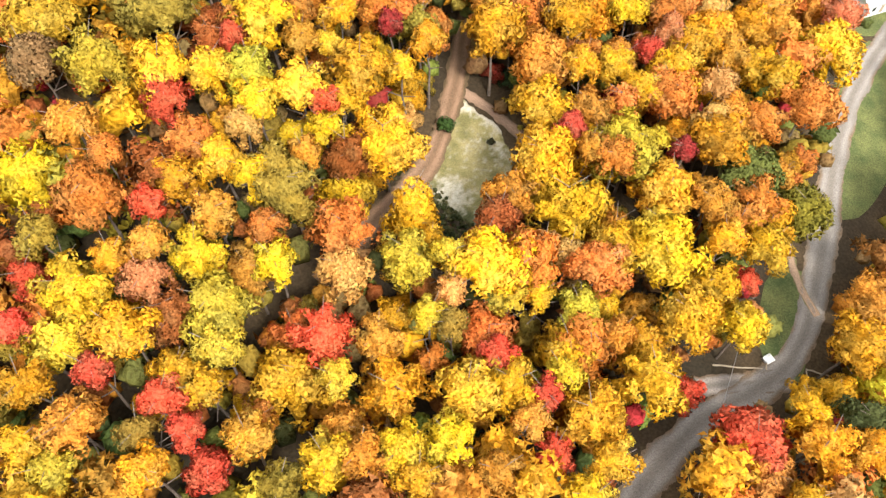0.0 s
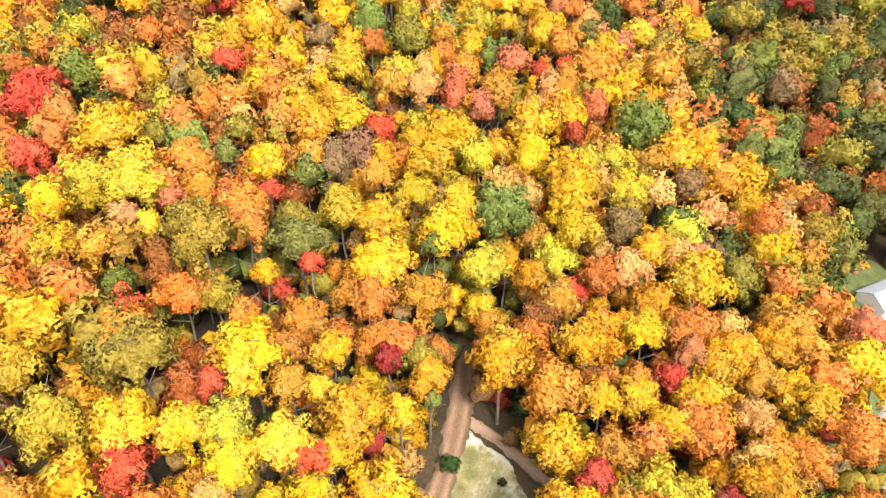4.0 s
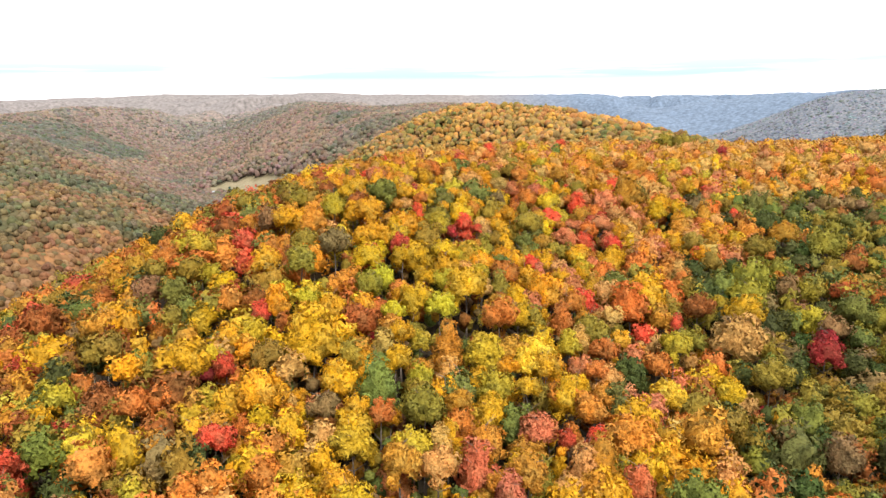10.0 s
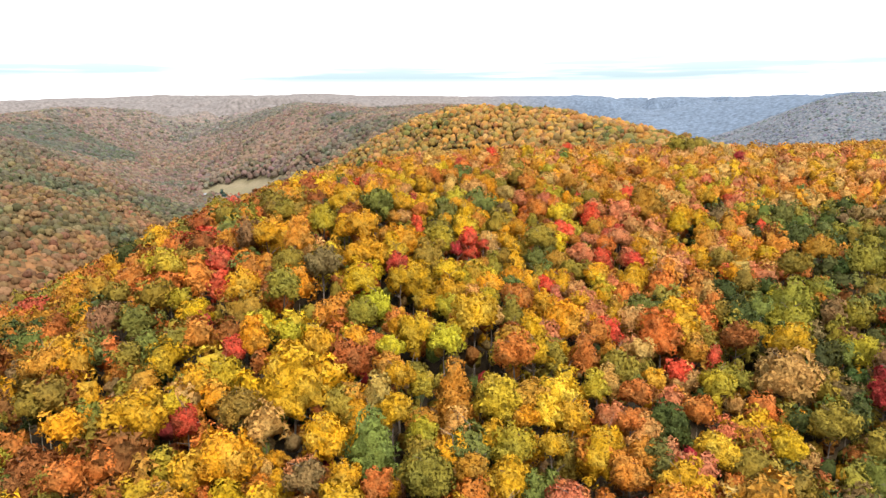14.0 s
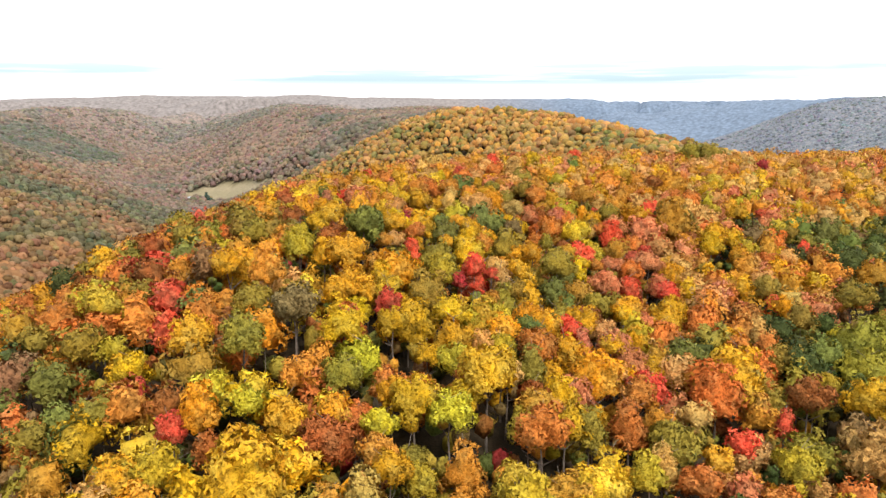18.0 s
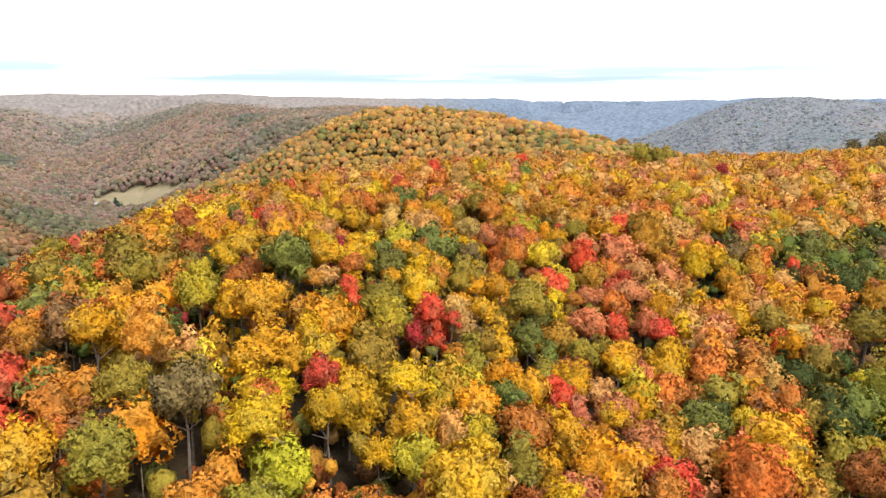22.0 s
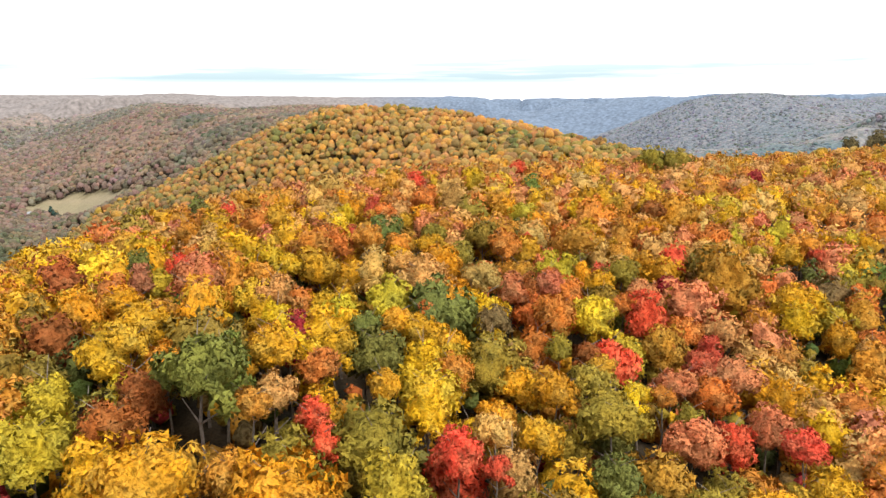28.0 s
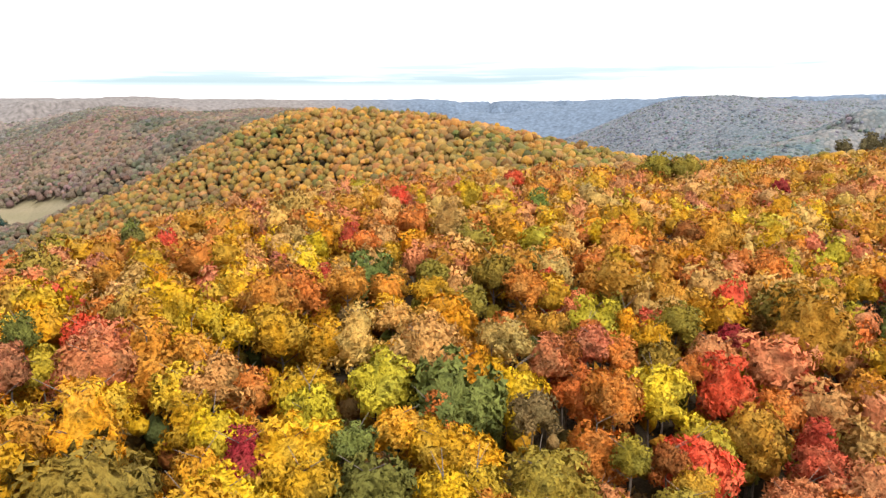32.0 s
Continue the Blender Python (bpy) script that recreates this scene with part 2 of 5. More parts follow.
VALLEYS = (
    (((-600, -700), (-430, 200), (-420, 700), (-450, 1200), (-430, 1850), (-400, 2300)), 330, -112),
    (((-450, 1750), (-850, 2250), (-1250, 2600), (-1500, 3300)), 260, -70),
    (((-430, 1900), (-150, 2300), (150, 2700)), 210, -60),
    (((480, 850), (620, 1300), (760, 1900), (620, 2700), (420, 3500), (300, 4300)), 380, -90),
    (((760, 1700), (1200, 2100), (1800, 2300)), 230, -20),
)


def far_tops(x, y):
    away = np.hypot(x, y)
    rough = smooth(1000, 1700, away)
    top = 114 + 0.009 * np.maximum(away - 1200, 0) + 40 * (fbm(x / 620 + 3.1, y / 620 + 1.7, 5) - 0.5)
    hollow = np.abs(2 * fbm(x / 900 + 1.3, y / 900 + 4.2, 17) - 1)
    gully = np.abs(2 * fbm(x / 330 + 7.1, y / 330 + 2.2, 23) - 1)
    top = top - rough * (105 * (1 - smooth(0.0, 0.24, hollow)) + 42 * (1 - smooth(0.0, 0.2, gully))) - (1 - rough) * 16 * (1 - smooth(0.0, 0.2, gully))
    warp = 0.66 + 0.7 * fbm(x / 300, y / 300, 9)
    h = top
    for line, width, floor_z in VALLEYS:
        d = way_off(x, y, line) * warp
        h = np.minimum(h, floor_z + (np.maximum(top, floor_z) - floor_z) * (1 - np.exp(-(np.maximum(d - 40, 0) / width) ** 2)))
    ripple = 12 * rough * (fbm(x / 210 + 2.2, y / 210 + 6.1, 37) - 0.5) - 6 * (1 - smooth(0.0, 0.22, gully))
    for net, at, fade in ((WEST, (WEST_X, WEST_DX, WEST_Y, WEST_DY), 250), (EAST, (EAST_X, EAST_DX, EAST_Y, EAST_DY), 350)):
        f = over_net(net, x, y, *at, fade)
        h = h * (1 - f) + f * (net_height(net, x, y, *at) + ripple)
    last = smooth(3500, 4300, away) * (1 - smooth(1000, 1300, x) * smooth(2900, 2500, x))
    h = h + 26 * np.exp(-((x - 2000) / 600) ** 2 - ((y - 3100) / 500) ** 2)
    side = x / np.maximum(y, 1.0)
    ridge = 120 + 0.009 * (away - 1200) + 44 * (fbm(x / 620 + 9.1, y / 620 + 5.3, 29) - 0.5) + 16 * np.exp(-((side + 0.1) / 0.3) ** 2) - 26 * smooth(-0.35, -0.6, side)
    return h * (1 - last) + last * ridge


MEADOW = ((-462, 1668), (-405, 1632), (-366, 1566), (-330, 1516))


def meadow_share(x, y):
    return smooth(105, 40, way_off(x, y, MEADOW))


def tops(x, y):
    x, y = np.asarray(x, float), np.asarray(y, float)
    out = np.hypot(np.maximum(np.maximum((X0 + 110 - x) * 1.9, x - 540), 0), np.maximum(np.maximum(Y0 - y, y - 1350), 0))
    w = 1 - smooth(0, 260, out)
    return w * near_tops(x, y) + (1 - w) * far_tops(x, y)


def ground_z(x, y):
    x, y = np.asarray(x, float), np.asarray(y, float)
    dip = 2.6 * np.exp(-((x - 4) ** 2 + (y - 80) ** 2) / 400)
    return tops(x, y) - CROWN_TOP - dip + 13.5 * smooth(150, 95, way_off(x, y, MEADOW))


def link_mesh(name, verts, faces, mat, parent=None, label="", smooth_faces=False):
    me = bpy.data.meshes.new(name)
    me.from_pydata([tuple(v) for v in verts], [], [tuple(f) for f in faces])
    me.materials.append(mat)
    if smooth_faces:
        me.polygons.foreach_set("use_smooth", [True] * len(me.polygons))
    ob = new(name, me)
    if parent:
        ob.parent = parent
    if label:
        ob["label"] = label
    return ob


def part(name, bm, mat, parent, label=""):
    me = bpy.data.meshes.new(name)
    bm.to_mesh(me)
    bm.free()
    me.materials.append(mat)
    ob = new(name, me)
    ob.parent = parent
    if label:
        ob["label"] = label
    return ob


def lay_facing(me, facing):
    """Leaves are lit as the rounded clump that they belong to."""
    at = me.attributes.new("custom_normal", "FLOAT_VECTOR", "POINT")
    at.data.foreach_set("vector", np.ascontiguousarray(facing, np.float32).ravel())
    me.update()


def unit(v):
    return v / np.maximum(np.linalg.norm(v, axis=-1, keepdims=True), 1e-9)


def big_mesh(name, v, tri, mat, tint=None, facing=None):
    """A mesh from arrays: points (n, 3), triangles (m, 3), a leaf colour for each point."""
    me = bpy.data.meshes.new(name)
    me.vertices.add(len(v))
    me.vertices.foreach_set("co", np.ascontiguousarray(v, np.float32).ravel())
    me.loops.add(tri.size)
    me.loops.foreach_set("vertex_index", np.ascontiguousarray(tri, np.int32).ravel())
    me.polygons.add(len(tri))
    me.polygons.foreach_set("loop_start", np.arange(0, tri.size, 3, dtype=np.int32))
    if tint is not None:
        at = me.attributes.new("tint", "FLOAT_COLOR", "POINT")
        at.data.foreach_set("color", np.column_stack([tint, np.ones(len(tint))]).astype(np.float32).ravel())
    me.materials.append(mat)
    me.update(calc_edges=True)
    if facing is not None:
        lay_facing(me, facing)
    return new(name, me)


def spaced(lo, hi, fine_lo, fine_hi, fine, coarse):
    a = list(np.arange(fine_lo, fine_hi, fine))
    v, s = fine_lo, fine
    while v > lo:
        s = min(s * 1.12, coarse)
        v -= s
        a.insert(0, v)
    v, s = a[-1], fine
    while v < hi:
        s = min(s * 1.12, coarse)
        v += s
        a.append(v)
    return np.array(a)


gx, gy = spaced(-3600, 3600, -60, 110, 3.0, 45), spaced(-900, 4850, 15, 125, 3.0, 45)
GX, GY = np.meshgrid(gx, gy)
gz = ground_z(GX, GY)
gv = np.column_stack([GX.ravel(), GY.ravel(), gz.ravel()])
idx = np.arange(GX.size).reshape(GX.shape)
q = np.stack([idx[:-1, :-1], idx[:-1, 1:], idx[1:, 1:], idx[1:, :-1]], -1).reshape(-1, 4)
gt = np.concatenate([q[:, [0, 1, 2]], q[:, [0, 2, 3]]])
ground = big_mesh("ground", gv, gt, LITTER)
ground.data.polygons.foreach_set("use_smooth", [True] * len(gt))
tagged(ground, "hilly forest floor covered in brown fallen leaves", "ground", kind="structure")


def along(line, step):
    """Points every step along a rounded line, with the way across."""
    p = np.array(line, float)
    for _ in range(2):
        p = np.concatenate([p[:1], np.stack([p[:-1] * 0.75 + p[1:] * 0.25, p[:-1] * 0.25 + p[1:] * 0.75], 1).reshape(-1, 2), p[-1:]])
    s = np.concatenate([[0], np.cumsum(np.hypot(*np.diff(p, axis=0).T))])
    u = np.linspace(0, s[-1], max(3, int(s[-1] / step)))
    xy = np.column_stack([np.interp(u, s, p[:, 0]), np.interp(u, s, p[:, 1])])
    d = np.gradient(xy, axis=0)
    d /= np.hypot(d[:, 0], d[:, 1])[:, None]
    return xy, np.column_stack([d[:, 1], -d[:, 0]])


def grid_ground(x, y):
    """Height of the ground sheet itself, by its own net."""
    i = np.clip(np.searchsorted(gx, x) - 1, 0, len(gx) - 2)
    j = np.clip(np.searchsorted(gy, y) - 1, 0, len(gy) - 2)
    fx, fy = (x - gx[i]) / (gx[i + 1] - gx[i]), (y - gy[j]) / (gy[j + 1] - gy[j])
    a, b, c, d = gz[j, i], gz[j, i + 1], gz[j + 1, i + 1], gz[j + 1, i]
    return np.where(fx > fy, a + (b - a) * fx + (c - b) * fy, a + (c - d) * fx + (d - a) * fy)


def tinted(name, scale=6.0):
    """A ground surface whose colour follows the laid cover, with fine grain."""
    m, n, l, b = material(name)
    a = n.new("ShaderNodeAttribute")
    a.attribute_name = "tint"
    small = noise_node(n, l, scale, 5)
    v = ramp_node(n, l, small.outputs["Fac"], ((0.3, (0.62, 0.62, 0.62)), (0.7, (1.3, 1.3, 1.3))))
    l.new(mix_node(n, l, 1.0, a.outputs["Color"], v.outputs["Color"], "MULTIPLY"), b.inputs["Base Color"])
    b.inputs["Roughness"].default_value = 0.92
    b.inputs["Specular IOR Level"].default_value = 0.15
    bump_node(n, l, small.outputs["Fac"], 0.5, 0.08, b)
    return m


COVER = tinted("trodden_ground_cover")


def blend(a, b, f):
    return np.asarray(a) * (1 - f)[..., None] + np.asarray(b) * f[..., None]


def ribbon(name, line, width, edge, rut, middle, lift, label, seed=0, ruts=0.24, grain=0.5):
    """A way laid over the ground: two worn ruts, a middle strip and uneven edges."""
    xy, side = along(line, 0.7)
    rg = np.random.default_rng(seed)
    cols = np.linspace(-0.5, 0.5, 15)
    k = np.arange(len(xy))
    wob = 1 + 0.4 * (vnoise(k * 0.17, np.full(len(k), seed * 7.7), 3) - 0.5)
    off = cols[None] * width * wob[:, None]
    off[:, [0, -1]] += rg.uniform(-0.3, 0.3, (len(k), 2))
    px, py = xy[:, :1] + side[:, :1] * off, xy[:, 1:] + side[:, 1:] * off
    pz = grid_ground(px, py) + lift - 0.12 * (np.abs(cols)[None] > 0.49) - 0.04 * np.exp(-((np.abs(cols)[None] - ruts) / 0.07) ** 2)
    grime = fbm(px * grain, py * grain, seed + 3)
    worn = np.exp(-((np.abs(cols)[None] - ruts) / 0.12) ** 2) * (0.55 + 0.9 * (grime - 0.3))
    c = blend(middle, rut, np.clip(worn, 0, 1))
    c = blend(c, np.broadcast_to(edge, c.shape), np.clip(smooth(0.33, 0.5, np.abs(cols)[None] + 0.32 * (grime - 0.5)), 0, 1))
    i = np.arange(px.size).reshape(px.shape)
    q = np.stack([i[:-1, :-1], i[:-1, 1:], i[1:, 1:], i[1:, :-1]], -1).reshape(-1, 4)
    t = np.concatenate([q[:, [0, 1, 2]], q[:, [0, 2, 3]]])
    ob = big_mesh(name, np.column_stack([px.ravel(), py.ravel(), pz.ravel()]), t, COVER, c.reshape(-1, 3))
    return tagged(ob, label, "road", kind="structure")


ROAD = ((16.6, 8.3), (26.2, 22.2), (32.7, 28.9), (40.0, 35.0), (48.2, 38.8), (54.8, 43.2), (59.8, 49.9), (63.1, 57.9), (67.7, 68.3), (72.1, 80.8), (77.4, 93.0), (84.8, 105.3), (94.1, 116.9), (107.3, 130.9))
TRACK = ((-18, 50), (-10.9, 60.6), (-6.6, 66.1), (-2.2, 73.1), (0.0, 80.5), (1.6, 87.1), (2.9, 94.1), (3.3, 99.2), (5, 107.7), (8, 120))


def clearing_floor():
    """Dry grass, pale sand and dark weeds of the clearing, on one uneven sheet."""
    px, py = np.meshgrid(np.arange(-12, 18, 0.4), np.arange(54, 94, 0.4))
    track_x = np.interp(py, [p[1] for p in TRACK], [p[0] for p in TRACK])
    inside = 2.0 * (px < track_x - 0.6) + ((px - 4 + 0.18 * (py - 75)) / 8.6) ** 2 + ((py - 74.5) / 13.5) ** 2 + 0.5 * (fbm(px * 0.4, py * 0.4, 4) - 0.5)
    n1, n2 = fbm(px * 0.55, py * 0.55, 6), fbm(px * 1.7, py * 1.7, 8)
    c = blend((0.15, 0.135, 0.052), (0.28, 0.235, 0.105), np.clip(n1 * 1.8 - 0.4, 0, 1))
    sand = np.exp(-(((px - 1.6) / 3.4) ** 2 + ((py - 68.2) / 2.7) ** 2))
    strip = np.exp(-(way_off(px, py, ((3.3, 86), (6, 85.6), (13, 80.4))) / 1.1) ** 2)
    pale = np.exp(-(((px - 9.5) / 3.2) ** 2 + ((py - 77.5) / 3.0) ** 2)) * 0.55
    amount = np.clip(np.maximum(np.maximum(sand, strip), pale) * 1.5 + 2.2 * (n2 - 0.62) + 0.7 * (n1 - 0.55), 0, 1)
    weeds = np.clip(smooth(71.5, 65.5, py + 6 * (n1 - 0.5) + 0.75 * px) * 1.2 + 0.9 * (n2 - 0.55), 0, 1)
    c = blend(c, np.broadcast_to((0.05, 0.055, 0.022), c.shape), weeds * (1 - sand))
    c = blend(c, np.broadcast_to((0.46, 0.42, 0.33), c.shape), amount)
    pz = grid_ground(px, py) + 0.16 + 0.12 * (n2 - 0.5) - 0.4 * smooth(0.86, 1.08, inside)
    i = np.arange(px.size).reshape(px.shape)
    q = np.stack([i[:-1, :-1], i[:-1, 1:], i[1:, 1:], i[1:, :-1]], -1).reshape(-1, 4)
    q = q[inside.ravel()[q].max(1) < 1.12]
    t = np.concatenate([q[:, [0, 1, 2]], q[:, [0, 2, 3]]])
    ob = big_mesh("clearing", np.column_stack([px.ravel(), py.ravel(), pz.ravel()]), t, COVER, c.reshape(-1, 3))
    return tagged(ob, "clearing of dry grass with pale sandy patches and dark weeds", "ground", kind="structure")


def patch(name, cx, cy, rx, ry, turn, mat, lift, label, seed, parent=None):
    """An uneven patch of ground cover."""
    verts, faces = [(cx, cy, float(grid_ground(cx, cy)) + lift)], []
    rings, spokes = 6, 40
    c, s = math.cos(turn), math.sin(turn)
    for r in range(1, rings + 1):
        for k in range(spokes):
            a = 2 * math.pi * k / spokes
            f = r / rings * (0.8 + 0.5 * float(fbm(np.array(2 + math.cos(a) * 1.4 + seed), np.array(2 + math.sin(a) * 1.4), seed)))
            u, v = math.cos(a) * rx * f, math.sin(a) * ry * f
            x, y = cx + c * u - s * v, cy + s * u + c * v
            verts.append((x, y, float(grid_ground(x, y)) + lift * (1 if r < rings else 0.2)))
    for k in range(spokes):
        faces.append((0, 1 + k, 1 + (k + 1) % spokes))
        for r in range(rings - 1):
            a, b = 1 + r * spokes + k, 1 + r * spokes + (k + 1) % spokes
            faces.append((a, a + spokes, b + spokes, b))
    ob = link_mesh(name, verts, faces, mat, parent, smooth_faces=True)
    return tagged(ob, label, "ground", kind="structure")


patch("lawn", 82.3, 93.1, 7, 22, radians(-28), GRASS, 0.05, "strip of mown green grass beside the gravel road", 3)
patch("yard", 91.8, 129.2, 9, 13, radians(-30), GRASS, 0.05, "green lawn round the small house", 5)
patch("verge", 56.3, 50.8, 4.2, 11, radians(-18), GRASS, 0.06, "grassy verge in the bend of the gravel road", 8)
EARTH, STONE, RUT, TURF = (0.17, 0.115, 0.07), (0.178, 0.153, 0.128), (0.285, 0.255, 0.225), (0.11, 0.105, 0.042)
ribbon("road", ROAD, 5.2, EARTH, RUT, STONE, 0.10, "grey two-rut gravel road curving through the forest", 1)
ribbon("road_branch", ((38.8, 38.9), (45.3, 40.0), (50.1, 40.4), (54.2, 41.1)), 3.6, EARTH, (0.36, 0.31, 0.27), STONE, 0.08, "short gravel turnout beside the road", 2)
ribbon("dirt_path", ((59.5, 70.0), (59.8, 67.1), (59.7, 60.6), (60.4, 56.5), (62.1, 52.3)), 1.7, TURF, (0.36, 0.24, 0.16), (0.30, 0.2, 0.13), 0.12, "narrow brown dirt path joining the gravel road", 3, 0.1)
ribbon("dirt_track", TRACK, 3.9, (0.11, 0.075, 0.04), (0.29, 0.175, 0.11), (0.17, 0.105, 0.062), 0.26, "brown dirt track beside the clearing", 4)
ribbon("dirt_spur", ((2.4, 89.2), (6.6, 87.6), (10.5, 84.4), (15.5, 80)), 2.2, EARTH, (0.36, 0.24, 0.165), (0.28, 0.18, 0.12), 0.08, "brown dirt path along the clearing's edge", 5, 0.1)
clearing_floor()


# ---- trees ----
PALETTE = {
    "yellow": (0.71, 0.41, 0.016), "lemon": (0.73, 0.475, 0.03), "gold": (0.65, 0.315, 0.016), "amber": (0.57, 0.24, 0.03),
    "orange": (0.60, 0.185, 0.035), "peach": (0.62, 0.32, 0.09), "salmon": (0.60, 0.19, 0.08), "rust": (0.32, 0.10, 0.025),
    "scarlet": (0.72, 0.085, 0.04), "red": (0.57, 0.075, 0.038), "crimson": (0.37, 0.035, 0.038), "lime": (0.52, 0.37, 0.03),
    "olive": (0.30, 0.21, 0.03), "green": (0.175, 0.185, 0.04), "darkgreen": (0.085, 0.098, 0.026), "brown": (0.26, 0.15, 0.06),
}
NAMES = list(PALETTE)
COLOURS = np.array([PALETTE[k] for k in NAMES])
LOOK = {"yellow": "bright yellow", "lemon": "pale lemon yellow", "gold": "golden", "amber": "amber", "orange": "orange", "peach": "pale peach",
        "salmon": "salmon pink", "rust": "rust brown", "scarlet": "scarlet red", "red": "deep red", "crimson": "dark crimson", "lime": "yellow-green",
        "olive": "olive green", "green": "still green", "darkgreen": "dark green", "brown": "faded brown"}


BALLS = {}
for level in (1, 2, 3):
    ico = bmesh.new()
    bmesh.ops.create_icosphere(ico, subdivisions=level, radius=1)
    BALLS[level] = np.array([v.co for v in ico.verts]), np.array([[v.index for v in f.verts] for f in ico.faces])
    ico.free()
ICO_V, ICO_T = BALLS[1]
OCT_V = np.array([(1, 0, 0), (-1, 0, 0), (0, 1, 0), (0, -1, 0), (0, 0, 1), (0, 0, -1)], float)
OCT_T = np.array([(0, 2, 4), (2, 1, 4), (1, 3, 4), (3, 0, 4), (2, 0, 5), (1, 2, 5), (3, 1, 5), (0, 3, 5)])


def turned(rg):
    q = rg.normal(size=4)
    w, x, y, z = q / np.linalg.norm(q)
    return np.array([[1 - 2 * (y * y + z * z), 2 * (x * y - z * w), 2 * (x * z + y * w)],
                     [2 * (x * y + z * w), 1 - 2 * (x * x + z * z), 2 * (y * z - x * w)],
                     [2 * (x * z - y * w), 2 * (y * z + x * w), 1 - 2 * (x * x + y * y)]])


def unit_crown(seed, lumps, leaves, size, tall=0.9, lump=0.3, core=2, point=0.0):
    """A crown of radius 1 about its middle: rounded leafy lumps over a dome, a core that follows them, and leaf sprays on the lumps. Points, triangles, facing."""
    rg = np.random.default_rng(seed)
    k = np.arange(lumps)
    zc = 1 - 1.5 * (k + 0.5) / lumps
    a = k * 2.399963 + rg.uniform(-0.9, 0.9, lumps)
    r = np.where(zc > 0, np.sqrt(1 - zc ** 2) * (1 - point * np.clip(zc, 0, 1)), 1 - 0.35 * zc ** 2)
    # an uneven outline: a few ways in which the crown bulges or is cut in
    swell = np.ones(lumps)
    way = np.column_stack([np.cos(a) * r, np.sin(a) * r, zc])
    for _ in range(7):
        q = unit(rg.normal(size=3))
        swell += rg.uniform(-0.5, 0.3) * np.clip(way @ q, 0, 1) ** 3
    c = way * (1, 1, tall) * (swell * rg.uniform(0.56, 0.93, lumps))[:, None] + rg.normal(0, 0.06, (1, 3))
    lr = lump * rg.uniform(0.65, 1.35, lumps)
    out = unit(way)
    core_v, core_t = BALLS[core]
    m = core_v @ c.T
    disc = lr[None] ** 2 - ((c ** 2).sum(1)[None] - m ** 2)
    reach = np.where((disc > 0) & (m > 0), m + np.sqrt(np.maximum(disc, 0)), 0).max(1)
    base = 0.42 / np.sqrt(core_v[:, 0] ** 2 + core_v[:, 1] ** 2 + (core_v[:, 2] / tall) ** 2)
    cv = core_v * (np.maximum(reach * 0.84, base) * rg.uniform(0.93, 1.04, len(core_v)))[:, None]
    cv[:, 2] = np.maximum(cv[:, 2], -0.75 * tall)
    # leaf sprays
    n = int(leaves * 2.6)
    j = rg.choice(lumps, n, p=lr ** 2 / (lr ** 2).sum())
    d = unit(rg.normal(size=(n, 3)) + out[j] * 0.75 + np.array((0, 0, 0.3)))
    o = c[j] + d * (lr[j] * rg.uniform(0.8, 1.2, n))[:, None]
    gap = np.linalg.norm(o[:, None] - c[None], axis=2) / lr[None]
    gap[np.arange(n), j] = 9
    free = np.nonzero(gap.min(1) > 0.85)[0][:leaves]
    d, o, j = d[free], o[free], j[free]
    n = len(free)
    nrm = unit(d * 0.9 + out[j] * 0.25 + rg.normal(size=(n, 3)) * 0.26)
    u = unit(np.cross(nrm, rg.normal(size=(n, 3))) + 0.2 * d)
    loose = np.arange(n) % 4 == 0
    u[loose] = unit(d[loose] + rg.normal(size=(loose.sum(), 3)) * 0.45)
    w = np.cross(np.where(loose[:, None], rg.normal(size=(n, 3)), nrm), u)
    w = unit(w)
    sz = (size * rg.uniform(0.6, 1.4, n))[:, None]
    tri = np.stack([o + sz * 1.15 * u, o + sz * (-0.5 * u + 0.6 * w), o + sz * (-0.5 * u - 0.6 * w)], 1)
    face = unit(d + out[j] * 0.2 + rg.normal(size=(n, 3)) * 0.14)
    t = len(cv) + np.arange(3 * n).reshape(n, 3)
    flip = (np.cross(u, w) * face).sum(1) < 0
    t[flip] = t[flip][:, ::-1]
    return np.concatenate([cv, tri.reshape(-1, 3)]), np.concatenate([core_t, t]), np.concatenate([unit(cv), np.repeat(face, 3, 0)])


